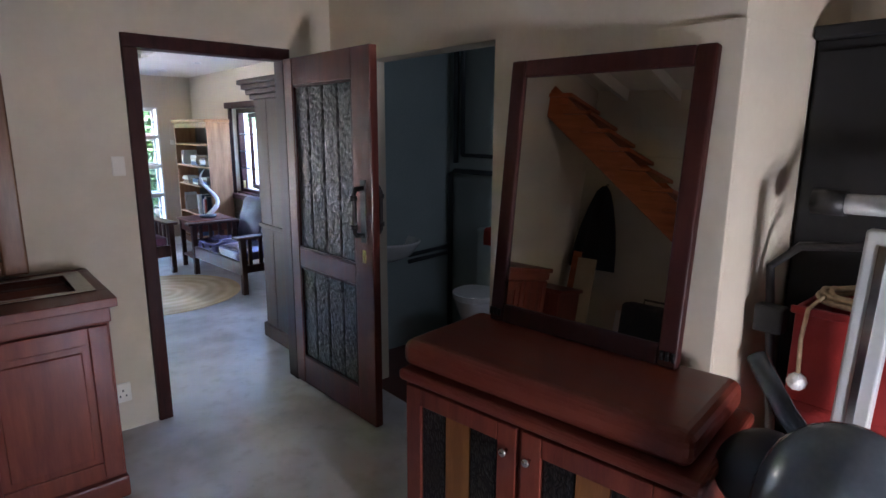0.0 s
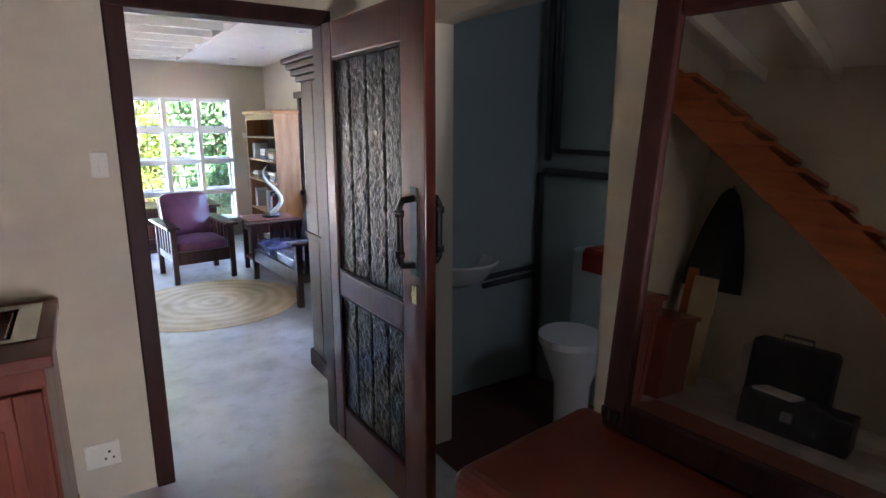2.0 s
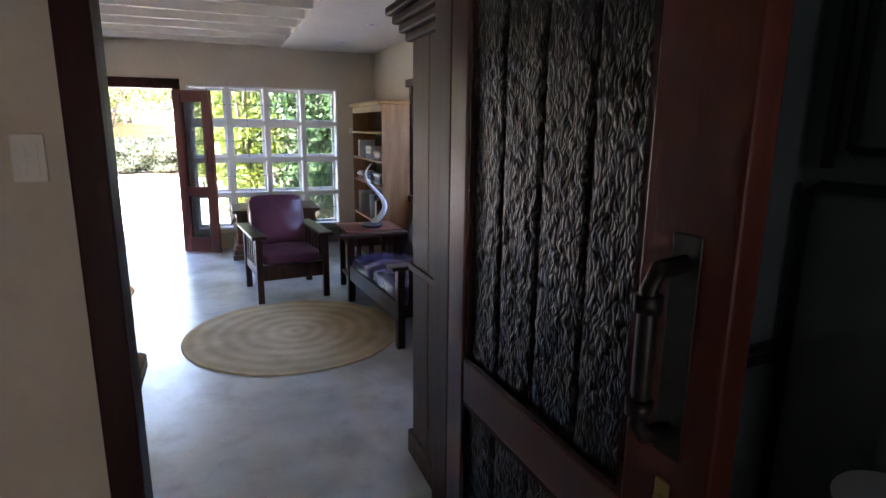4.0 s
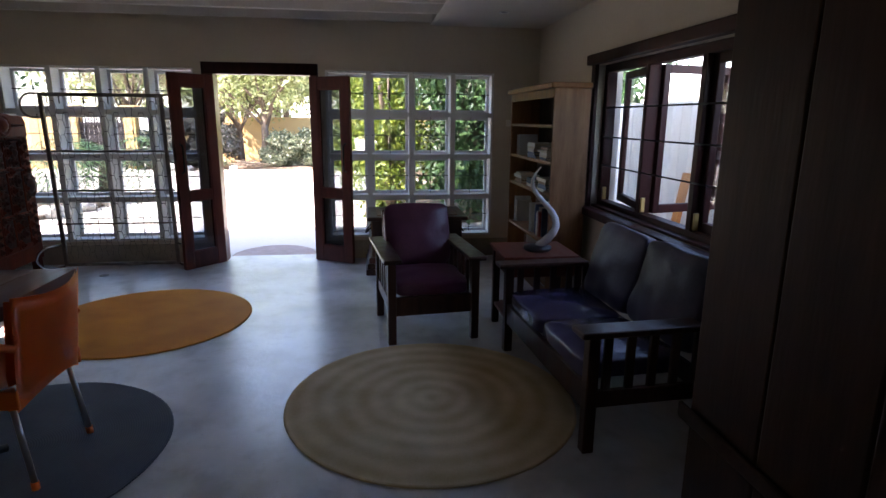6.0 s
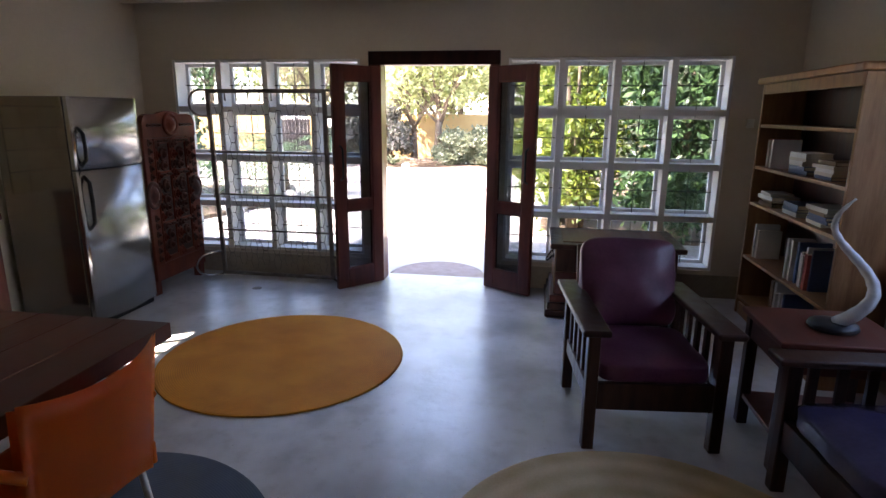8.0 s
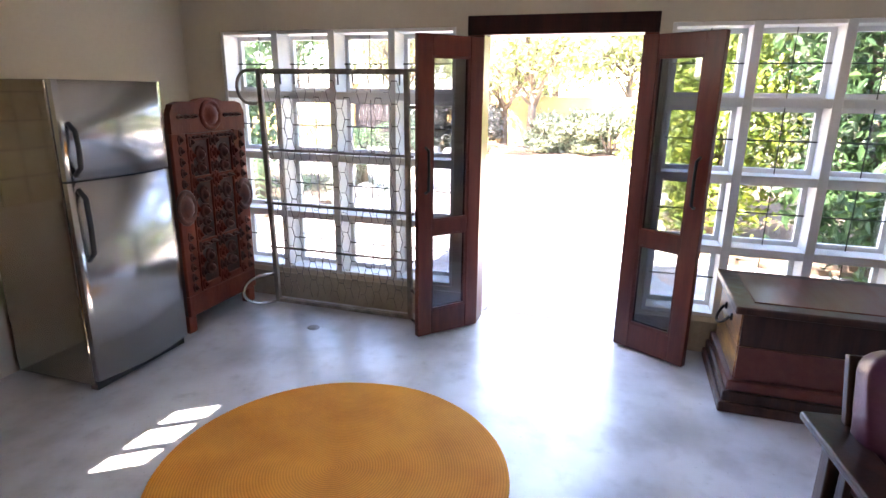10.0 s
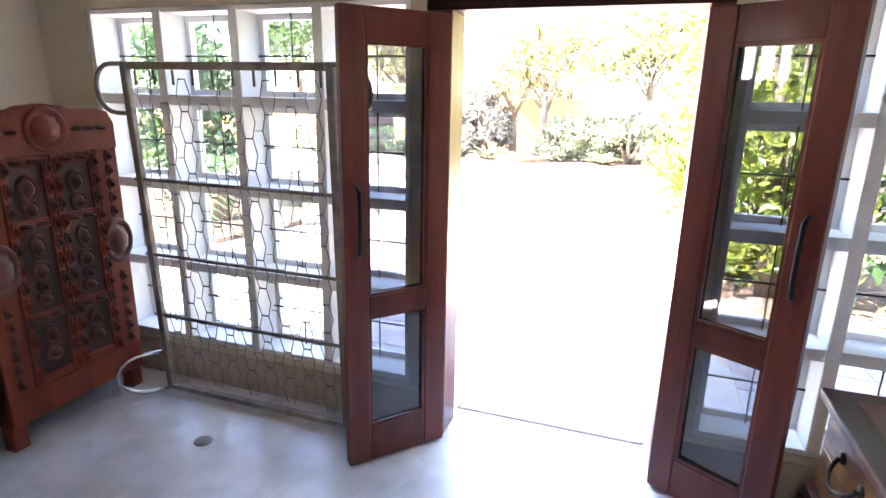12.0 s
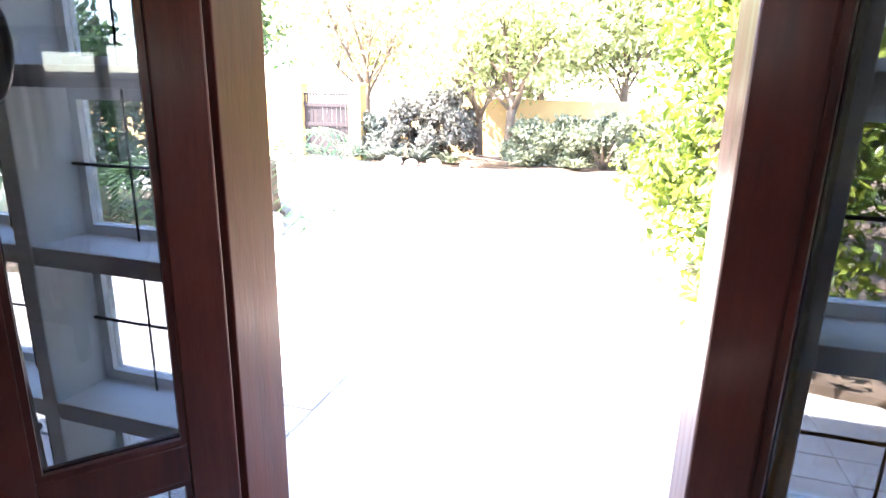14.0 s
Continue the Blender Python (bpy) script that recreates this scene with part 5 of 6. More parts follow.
def cushion(bm, lo, hi, puff=0.03, n=14, crease=0.006, seed=0.0):
    """A soft pad: a rounded box, fuller in the middle, with shallow wrinkles."""
    lo, hi = Vector(lo), Vector(hi)
    c, e = (lo + hi) / 2, (hi - lo) / 2
    r = bmesh.ops.create_cube(bm, size=2.0)
    vs = r["verts"]
    es = list({q for v in vs for q in v.link_edges})
    r = bmesh.ops.subdivide_edges(bm, edges=es, cuts=n, use_grid_fill=True)
    allv = list(bm.verts)
    thin = min(range(3), key=lambda i: e[i])
    for v in allv:
        p = v.co.copy()
        m = (abs(p.x) ** 8 + abs(p.y) ** 8 + abs(p.z) ** 8) ** 0.125
        q = p / max(m, 1e-6) * max(abs(p.x), abs(p.y), abs(p.z))
        w = Vector((c[i] + q[i] * e[i] for i in range(3)))
        a, b = [i for i in range(3) if i != thin]
        bulge = (1 - p[a] ** 2) * (1 - p[b] ** 2)
        w[thin] += math.copysign(1, p[thin]) * abs(p[thin]) * puff * bulge
        w += Vector((noise.noise(w * 9 + Vector((seed, 0, 0))), noise.noise(w * 9 + Vector((0, seed, 3))), noise.noise(w * 7 + Vector((5, 0, seed))))) * crease
        v.co = w
    for f in bm.faces:
        f.smooth = True
    return bm


def mission_chair(name, at, turn, width, seats, leather, label, category, arm_length=0.81):
    """A slatted-arm chair or settee. Local: front at y = 0, back at y = +depth, x across the width."""
    t = thing(name, at, label, category, turn=turn)
    dp, ah = 0.66, 0.6
    lg = 0.055
    for x in (0, width - lg):
        part("leg", boxed((x, 0, 0), (x + lg, lg, ah - 0.03), 0.005), CHAIR_WOOD, t)
        part("leg", boxed((x, dp - lg, 0), (x + lg, dp, ah - 0.03), 0.005), CHAIR_WOOD, t)
        part("arm", boxed((x - 0.035, -0.05, ah - 0.03), (x + lg + 0.035, arm_length - 0.05, ah), 0.01, 3), CHAIR_WOOD, t)
        part("side_rail", boxed((x + 0.012, lg, 0.22), (x + 0.042, dp - lg, 0.3), 0.004), CHAIR_WOOD, t)
        for k in range(5):
            y = lg + 0.05 + k * (dp - 2 * lg - 0.1) / 4
            part("slat", boxed((x + 0.017, y - 0.02, 0.3), (x + 0.037, y + 0.02, ah - 0.03), 0.003), CHAIR_WOOD, t)
    part("front_rail", boxed((lg, 0.008, 0.2), (width - lg, 0.04, 0.33), 0.005), CHAIR_WOOD, t)
    part("back_rail", boxed((lg, dp - 0.045, 0.22), (width - lg, dp - 0.01, 0.32), 0.004), CHAIR_WOOD, t)
    lean = Matrix.Translation((0, dp - 0.1, 0.34)) @ pose(0, 0, 0, -16, 0, 0)
    bm = boxed((lg + 0.01, 0.05, 0), (lg + 0.05, 0.08, 0.5), 0.004)
    box(bm, (width - lg - 0.05, 0.05, 0), (width - lg - 0.01, 0.08, 0.5), 0.004)
    box(bm, (lg + 0.05, 0.05, 0.42), (width - lg - 0.05, 0.08, 0.5), 0.004)
    bmesh.ops.transform(bm, matrix=lean, verts=bm.verts)
    part("back_frame", bm, CHAIR_WOOD, t)
    sw = (width - 2 * lg - 0.01) / seats
    for k in range(seats):
        x0 = lg + 0.005 + k * sw
        part("seat_cushion", cushion(bmesh.new(), (x0, 0.01, 0.325), (x0 + sw - 0.006, dp - 0.14, 0.43), 0.025, seed=k * 3.0 + 1), leather, t)
        bm = cushion(bmesh.new(), (x0 + 0.005, -0.085, 0.06), (x0 + sw - 0.011, 0.045, 0.53), 0.035, seed=k * 5.0 + 9, crease=0.012)
        bmesh.ops.transform(bm, matrix=lean, verts=bm.verts)
        part("back_cushion", bm, LEATHER_SHADED if seats > 1 else leather, t)
    return t


mission_chair("armchair", (-6.585, 1.79, 0), 90 + 6.3, 0.63, 1, LEATHER, "dark wooden slatted-arm chair with oxblood leather cushions", "armchair")
so = mission_chair("sofa", (-6.46, 2.535, 0), 4.0, 1.25, 2, LEATHER_BLUE_SHEEN, "two-seat dark wooden settee with aubergine leather cushions", "sofa", 0.6)

# side table and the twisted horn lamp
sd = thing("side_table", (-7.03, 2.56, 0), "square dark red wooden side table beside the sofa", "side table")
part("tabletop", boxed((0, 0, 0.575), (0.48, 0.52, 0.602), 0.006), TABLE_WOOD, sd)
part("apron", boxed((0.03, 0.03, 0.46), (0.47, 0.53, 0.575), 0.004), TABLE_WOOD, sd)
for x, y in ((0.02, 0.02), (0.43, 0.02), (0.02, 0.49), (0.43, 0.49)):
    part("leg", boxed((x, y, 0), (x + 0.05, y + 0.05, 0.575), 0.005), CHAIR_WOOD, sd)
part("shelf", boxed((0.03, 0.03, 0.14), (0.47, 0.53, 0.165), 0.004), TABLE_WOOD, sd)
HORN = surface("pale_horn", (0.5, 0.5, 0.5), (0.68, 0.67, 0.66), 9, 0.22, bump=0.1)
hl = thing("horn_sculpture", (-6.765, 2.845, 0.602), "pale spiral horn standing on a black base", "sculpture")
bm = bmesh.new()
lathe(bm, [(0.0, 0), (0.09, 0), (0.1, 0.012), (0.095, 0.028), (0.05, 0.04), (0.0, 0.042)], 28)
part("base", bm, BLACK, hl)
pts, rad = [], []
for k in range(41):
    u = k / 40
    pts.append((0.06 * math.sin(u * 6.6 + 0.3) * (1 - 0.25 * u) + 0.0, 0.085 * math.sin(u * 6.1 - 0.35) * (1 - 0.1 * u) + 0.03, 0.03 + 0.55 * u))
    rad.append(0.027 * (1 - u) ** 0.75 + 0.004 + 0.0015 * math.sin(k * 1.9))
part("horn", tube(bmesh.new(), pts, rad, 14), HORN, hl)

# bookcase
bk = thing("bookcase", (-8.78, 3.13, 0), "tall honey pine bookcase with five open shelves", "bookcase")
BW, BD, BH = 1.36, 0.30, 1.735
part("side", boxed((0, 0, 0), (0.025, BD, BH), 0.003), SHELF_WOOD, bk)
part("side", boxed((BW - 0.025, 0, 0), (BW, BD, BH), 0.003), SHELF_WOOD, bk)
part("back", boxed((0.025, BD - 0.012, 0.05), (BW - 0.025, BD, BH), 0), CHAIR_WOOD, bk)
SHELVES = (0.12, 0.45, 0.86, 1.13, 1.43)
for z in SHELVES:
    part("shelf", boxed((0.025, 0.004, z), (BW - 0.025, BD - 0.012, z + 0.022), 0.002), SHELF_WOOD, bk)
part("plinth", boxed((0.025, 0.01, 0), (BW - 0.025, 0.03, 0.09), 0.002), SHELF_WOOD, bk)
part("cornice", boxed((-0.03, -0.035, BH), (BW + 0.03, BD, BH + 0.045), 0.012, 3), SHELF_WOOD, bk)
part("frieze", boxed((0.025, 0.0, BH - 0.07), (BW - 0.025, 0.02, BH), 0.002), SHELF_WOOD, bk)
BOOKS = [surface("book_" + nm, tuple(v * 0.8 for v in c), c, 6, 0.6, bump=0.05) for nm, c in (("cream", (0.6, 0.56, 0.48)), ("red", (0.3, 0.05, 0.04)), ("blue", (0.06, 0.1, 0.2)), ("green", (0.07, 0.14, 0.09)), ("brown", (0.2, 0.12, 0.07)), ("white", (0.7, 0.7, 0.68)), ("black", (0.03, 0.03, 0.03)))]
BOOK_WORDS = ("cream", "red", "blue", "green", "brown", "white", "black")
PAGES = plain("book_pages", (0.62, 0.57, 0.47), 0.9)
rr = random.Random(21)


def book(m, w, d, h, k):
    """A bound book standing: covers, spine and a page block."""
    t = thing("book", (0, 0, 0), BOOK_WORDS[k] + "-covered book on a bookcase shelf", "book", "books in the bookcase")
    t.matrix_basis = m
    bm = boxed((0, 0, 0), (0.003, d, h), 0)
    box(bm, (w - 0.003, 0, 0), (w, d, h))
    box(bm, (0.003, 0, 0), (w - 0.003, 0.004, h))
    part("cover", bm, BOOKS[k], t)
    part("pages", boxed((0.003, 0.004, 0.003), (w - 0.003, d - 0.004, h - 0.003), 0), PAGES, t)


for zi, runs in ((0, ((0.5, 7),)), (1, ((0.06, 4), (0.62, 13))), (2, ((0.1, 4), (0.5, 3), (0.85, 6))), (3, ((0.09, 5), (0.52, 5), (0.86, 10)))):
    for x0, n in runs:
        x = x0
        flat = zi == 2 or (zi == 3 and x0 > 0.3) 
        if flat:
            z = SHELVES[zi] + 0.0225
            for q in range(min(n, 5)):
                w, d, h = rr.uniform(0.018, 0.032), rr.uniform(0.15, 0.2), rr.uniform(0.2, 0.26)
                book(Matrix.Translation((-8.78 + x0 + h + rr.uniform(-0.01, 0.01), 3.16 + rr.uniform(0, 0.02), z)) @ pose(0, 0, 0, 0, -90, rr.uniform(-3, 3)), w, d, h, rr.choice((0, 5, 4, 0, 2)))
                z += w
            continue
        for q in range(n):
            w, d, h = rr.uniform(0.015, 0.04), rr.uniform(0.14, 0.19), rr.uniform(0.18, 0.27 if zi < 2 else 0.21)
            book(pose(-8.78 + x, 3.16 + rr.uniform(0, 0.04), SHELVES[zi] + 0.0225), w, d, h, rr.choice((0, 5, 5, 4, 6, 2, 0, 1)))
            x += w + 0.001

# armoire beside the doorway
ar = thing("armoire", (-3.99, 2.305, 0), "tall brown wooden armoire with a stepped cornice", "wardrobe")
part("body", boxed((0.02, 0.02, 0.1), (0.62, 1.18, 1.86), 0.004), ARMOIRE_WOOD, ar)
part("plinth", boxed((-0.01, -0.008, 0), (0.622, 1.19, 0.12), 0.012, 3), ARMOIRE_WOOD, ar)
for k in range(4):
    part("cornice", boxed((-0.02 - 0.022 * k, -0.012 - 0.022 * k, 1.86 + 0.035 * k), (0.622, 1.2, 1.895 + 0.035 * k), 0.009, 3), ARMOIRE_WOOD, ar)
for k in range(3):
    a = 0.03 + k * 0.197
    part("side_plank", boxed((a, 0.006, 0.12), (a + 0.194, 0.02, 1.86), 0.004), ARMOIRE_WOOD, ar)
part("mid_moulding", boxed((0.0, -0.006, 0.9), (0.622, 0.006, 0.935), 0.008, 3), ARMOIRE_WOOD, ar)
for k in range(2):
    fb, pb = bmesh.new(), bmesh.new()
    framed_panel(fb, pb, 0.03 + 0.57 * k, 0.59 + 0.57 * k, 0.15, 1.83, 0.0, 0.09, 0.022)
    m = Matrix.Translation((0.0, 1.2, 0)) @ pose(0, 0, 0, 0, 0, -90)
    for b in (fb, pb):
        bmesh.ops.transform(b, matrix=m, verts=b.verts)
    d = part("door", fb, ARMOIRE_WOOD, ar)
    part("panel", pb, ARMOIRE_WOOD, d)

# small table by the doorway with a dark pot
ct = thing("console_table", (-3.76, 0.55, 0), "small round-cornered wooden table by the doorway", "table")
out = []
for cx, cy, a0 in ((0.46, 0.68, 0), (0.06, 0.68, 90), (0.06, 0.04, 180), (0.46, 0.04, 270)):
    out += [(cx + 0.045 * math.cos(math.radians(a0 + 15 * k)), cy + 0.045 * math.sin(math.radians(a0 + 15 * k))) for k in range(7)]
bm = prism(bmesh.new(), out, 0.715, 0.752, "z")
part("tabletop", bm, TABLE_WOOD, ct)
part("apron", boxed((0.06, 0.04, 0.62), (0.46, 0.68, 0.714), 0.003), TABLE_WOOD, ct)
for x, y in ((0.05, 0.03), (0.42, 0.03), (0.05, 0.64), (0.42, 0.64)):
    lb = bmesh.new()
    tube(lb, [(x + 0.025, y + 0.025, 0.0), (x + 0.025, y + 0.025, 0.714)], [0.016, 0.027], 10)
    part("leg", lb, TABLE_WOOD, ct)
pot = bmesh.new()
lathe(pot, [(0.0, 0), (0.07, 0), (0.12, 0.05), (0.135, 0.12), (0.11, 0.19), (0.06, 0.22), (0.05, 0.235), (0.035, 0.23), (0.0, 0.2)], 28)
ob = tagged(mesh_object("dark_pot", pot, BLACK), "round dark glazed pot on the small table", "pot")
ob.location = (-3.54, 0.98, 0.7525)

# dining table, tray of papers and the orange chair
tb = thing("dining_table", (-5.95, -0.69, 0), "heavy dark red wooden dining table on a black pedestal", "dining table")
for k in range(5):
    part("plank", boxed((0, 0.182 * k, 0.69), (1.45, 0.182 * k + 0.1805, 0.75), 0.003), TABLE_WOOD, tb)
part("apron", boxed((0.14, 0.14, 0.62), (1.31, 0.77, 0.69), 0.004), TABLE_WOOD, tb)
part("pedestal", tube(bmesh.new(), [(0.72, 0.45, 0.05), (0.72, 0.45, 0.62)], 0.05, 14), BLACK, tb)
for k in range(4):
    a = math.radians(45 + 90 * k)
    part("foot", tube(bmesh.new(), [(0.72, 0.45, 0.09), (0.72 + 0.4 * math.cos(a), 0.45 + 0.4 * math.sin(a), 0.035)], [0.03, 0.018], 8), BLACK, tb)
ORANGE = surface("orange_moulded_plastic", (0.9, 0.17, 0.012), (0.95, 0.21, 0.02), 5, 0.35, bump=0.05, fine=150)
ALU = surface("satin_aluminium", (0.5, 0.5, 0.5), (0.6, 0.6, 0.6), 8, 0.35, 1.0, bump=0.0)
oc = thing("orange_chair", (-5.44, 0.12, 0), "orange moulded plastic armchair with aluminium legs", "chair", turn=-2)
bm = bmesh.new()
prof = [(-0.24, 0.44), (-0.2, 0.455), (-0.05, 0.44), (0.1, 0.43), (0.17, 0.445), (0.205, 0.5), (0.225, 0.6), (0.245, 0.72), (0.265, 0.82)]
g = []
for j, (y, z) in enumerate(prof):
    row = []
    for i in range(13):
        u = -1 + i / 6
        hw = 0.225 if j < 5 else 0.215 + 0.012 * (j - 5)
        bow = 0.02 * u * u if j < 5 else 0.0
        back = (-0.045 * u * u) if j >= 5 else 0.0
        top = -0.035 * (1 - u * u) if j == len(prof) - 1 else 0
        row.append(bm.verts.new((u * hw, y + back, z + bow + top)))
    g.append(row)
for j in range(len(prof) - 1):
    for i in range(12):
        bm.faces.new((g[j][i], g[j][i + 1], g[j + 1][i + 1], g[j + 1][i])).smooth = True
bmesh.ops.solidify(bm, geom=bm.faces[:], thickness=0.012)
part("shell", bm, ORANGE, oc)
bm = bmesh.new()
g = []
for j in range(8):
    v = j / 7
    row = []
    for i in range(13):
        u = -1 + i / 6
        hw = 0.222 + 0.02 * v
        drop = 0.06 * (1 - u * u) * (1 - v) ** 2
        row.append(bm.verts.new((u * hw, 0.232 + 0.05 * v - 0.045 * u * u, 0.355 + drop + 0.475 * v - 0.03 * (1 - u * u) * v * v)))
    g.append(row)
for j in range(7):
    for i in range(12):
        bm.faces.new((g[j][i], g[j][i + 1], g[j + 1][i + 1], g[j + 1][i])).smooth = True
bmesh.ops.solidify(bm, geom=bm.faces[:], thickness=0.012)
part("backrest", bm, ORANGE, oc)
for s in (-1, 1):
    part("side_apron", boxed((s * 0.225 - 0.008, -0.2, 0.37), (s * 0.225 + 0.008, 0.2, 0.45), 0.006), ORANGE, oc)
for s in (-1, 1):
    part("armrest", tube(bmesh.new(), [(s * 0.22, 0.215, 0.62), (s * 0.27, 0.12, 0.655), (s * 0.275, -0.05, 0.65), (s * 0.265, -0.19, 0.62), (s * 0.235, -0.2, 0.5), (s * 0.22, -0.19, 0.445)], 0.016, 8), ORANGE, oc)
    for y0, y1 in ((0.14, 0.2), (-0.17, -0.24)):
        part("socket", tube(bmesh.new(), [(s * 0.195, y0, 0.44), (s * 0.2, y0 + (y1 - y0) * 0.25, 0.36)], [0.026, 0.017], 10), ORANGE, oc)
        lg = part("leg", tube(bmesh.new(), [(s * 0.2, y0 + (y1 - y0) * 0.2, 0.38), (s * 0.215, y1, 0.03)], 0.0125, 10), ALU, oc)
        part("foot_cap", tube(bmesh.new(), [(s * 0.214, y1 - 0.002, 0.045), (s * 0.217, y1 + 0.001, 0.0)], 0.0155, 10), ORANGE, lg)

# chest under the right-hand glazing
GOLD = surface("streaked_golden_wood", (0.06, 0.02, 0.01), (0.45, 0.25, 0.07), 2.2, 0.35, 0, (0.9, 0.5, 4.2), 0.1, 26.0, 0.25, 0.09, 0.08, c=(0.2, 0.08, 0.022))
cs = thing("wooden_chest", (-9.03, 1.69, 0), "two-tone golden and dark wooden chest with iron loop handles", "chest")
CW, CL = 0.62, 0.9
for k in range(3):
    part("plinth", boxed((-0.02, -0.055 + 0.016 * k, 0.055 * k), (CW + 0.055 - 0.016 * k, CL + 0.055 - 0.016 * k, 0.055 * k + 0.056), 0.009, 3), CHAIR_WOOD if k < 2 else TABLE_WOOD, cs)
part("body", boxed((0.0, 0.01, 0.167), (CW - 0.01, CL - 0.01, 0.53), 0.005), GOLD, cs)
for z0, z1 in ((0.17, 0.345), (0.349, 0.528)):
    part("front_board", boxed((CW - 0.012, 0.012, z0), (CW - 0.004, CL - 0.012, z1), 0.002), TABLE_WOOD if z0 < 0.2 else CHAIR_WOOD, cs)
    part("end_board", boxed((0.012, 0.004, z0), (CW - 0.014, 0.012, z1), 0.002), GOLD, cs)
part("lid", boxed((-0.02, -0.035, 0.53), (CW + 0.04, CL + 0.04, 0.57), 0.01, 3), CHAIR_WOOD, cs)
part("lid_panel", boxed((0.07, 0.06, 0.568), (CW - 0.05, CL - 0.05, 0.576), 0.003), TABLE_WOOD, cs)
for y, s in ((0.004, -1), (CL - 0.004, 1)):
    pts = [(0.3 + 0.09 * math.cos(math.pi * k / 10), y + s * (0.012 + 0.045 * math.sin(math.pi * k / 10)), 0.42 - 0.06 * math.sin(math.pi * k / 10)) for k in range(11)]
    h1 = part("handle", tube(bmesh.new(), pts, 0.008, 8), IRON, cs, "black iron loop handle")
    for x in (0.21, 0.39):
        part("boss", lathe(bmesh.new(), [(0.022, 0.0), (0.02, 0.008), (0.0, 0.012)], 14), IRON, h1).matrix_basis = pose(x, y, 0.42, 90 if s < 0 else -90, 0, 0)

# fridge
fg = thing("fridge", (-8.14, -2.06, 0), "tall brushed-steel fridge with a freezer above", "fridge")
FWd, FD, FH = 0.66, 0.545, 1.6
SIDE_GREY = surface("glossy_grey_fridge_side", (0.3, 0.265, 0.215), (0.36, 0.32, 0.26), 3, 0.1, 0.8, bump=0.01, rough_var=0.04)
part("cabinet", boxed((0, 0, 0.03), (FWd, FD, FH), 0.008), SIDE_GREY, fg)


def bowed_door(z0, z1):
    out = [(0.004, FD + 0.008)] + [(0.004 + (FWd - 0.008) * k / 20, FD + 0.035 + 0.045 * math.sin(math.pi * k / 20)) for k in range(21)] + [(FWd - 0.004, FD + 0.008)]
    bm = prism(bmesh.new(), out, z0, z1, "z")
    for f in bm.faces:
        if abs(f.normal.z) < 0.1 and f.normal.y > 0.3:
            f.smooth = True
    return bm


for z0, z1, a, b in ((0.06, 1.115, 0.72, 1.08), (1.125, FH, 1.15, 1.4)):
    d = part("door", bowed_door(z0, z1), STAINLESS, fg)
    part("handle", tube(bmesh.new(), [(FWd - 0.05, FD + 0.045, a), (FWd - 0.05, FD + 0.085, a + 0.04), (FWd - 0.05, FD + 0.09, (a + b) / 2), (FWd - 0.05, FD + 0.085, b - 0.04), (FWd - 0.05, FD + 0.045, b)], 0.013, 10), BLACK, d)
part("seal", boxed((0.008, FD, 0.06), (FWd - 0.008, FD + 0.0085, FH - 0.004), 0), BLACK, fg)
part("kick_plate", boxed((0.01, FD - 0.04, 0.0), (FWd - 0.01, FD + 0.01, 0.055), 0.004), BLACK, fg)

# carved cupboard
CARVED = surface("carved_red_brown_wood", (0.1, 0.019, 0.01), (0.21, 0.05, 0.025), 7, 0.5, stretch=(1, 1, 0.35), bump=0.5, coat=0.0, spread=0.16)
CARVED.node_tree.nodes["Principled BSDF"].inputs["Specular IOR Level"].default_value = 0.2
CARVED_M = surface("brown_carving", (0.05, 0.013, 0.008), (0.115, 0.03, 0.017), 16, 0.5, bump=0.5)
# body and door fields: shade between the carvings is put into a darker colour
CARVED_SHADE = surface("shaded_carved_recess", (0.025, 0.008, 0.006), (0.07, 0.02, 0.013), 9, 0.55, bump=0.6)
cc = thing("carved_cupboard", (-8.95, -2.02, 0), "tall red-brown cupboard with carved medallions and two doors", "cupboard")
VW, VD, VH = 0.7, 0.48, 1.4
part("body", boxed((0, 0, 0.12), (VW, VD - 0.02, 1.34), 0.004), CARVED_SHADE, cc)
for x in (0.0, VW - 0.07):
    for y in (0.0, VD - 0.09):
        part("foot", boxed((x, y, 0), (x + 0.07, y + 0.07, 0.12), 0.006), CARVED, cc)
part("skirt", boxed((0, VD - 0.03, 0.12), (VW, VD, 0.26), 0.006), CARVED, cc)
bm = bmesh.new()
crest = [(0, 1.3), (VW, 1.3), (VW, 1.42), (VW - 0.03, 1.475), (VW - 0.09, 1.49), (VW / 2 + 0.13, 1.49), (VW / 2 + 0.09, 1.505), (VW / 2, 1.515), (VW / 2 - 0.09, 1.505), (VW / 2 - 0.13, 1.49), (0.09, 1.49), (0.03, 1.475), (0, 1.42)]
prism(bm, crest, VD - 0.04, VD + 0.005, "y")
part("crest", bm, CARVED, cc)
part("top_board", boxed((0.0, 0.0, 1.34), (VW, VD - 0.045, 1.36), 0.003), CARVED, cc)


def medallion(x, z, rx, rz, y=VD):
    bm = bmesh.new()
    lathe(bm, [(1.0, 0.0), (1.0, 0.014), (0.86, 0.026), (0.74, 0.014), (0.66, 0.01), (0.5, 0.03), (0.25, 0.045), (0.0, 0.05)], 22)
    for v in bm.verts:
        w = 1 + 0.08 * math.sin(9 * math.atan2(v.co.y, v.co.x)) if 0.3 < v.co.xy.length < 0.8 else 1
        v.co = Vector((x + v.co.x * rx * w, y + v.co.z, z + v.co.y * rz * w))
    bmesh.ops.recalc_face_normals(bm, faces=bm.faces)
    return bm


part("medallion", medallion(VW / 2, 1.405, 0.1, 0.1), CARVED, cc)
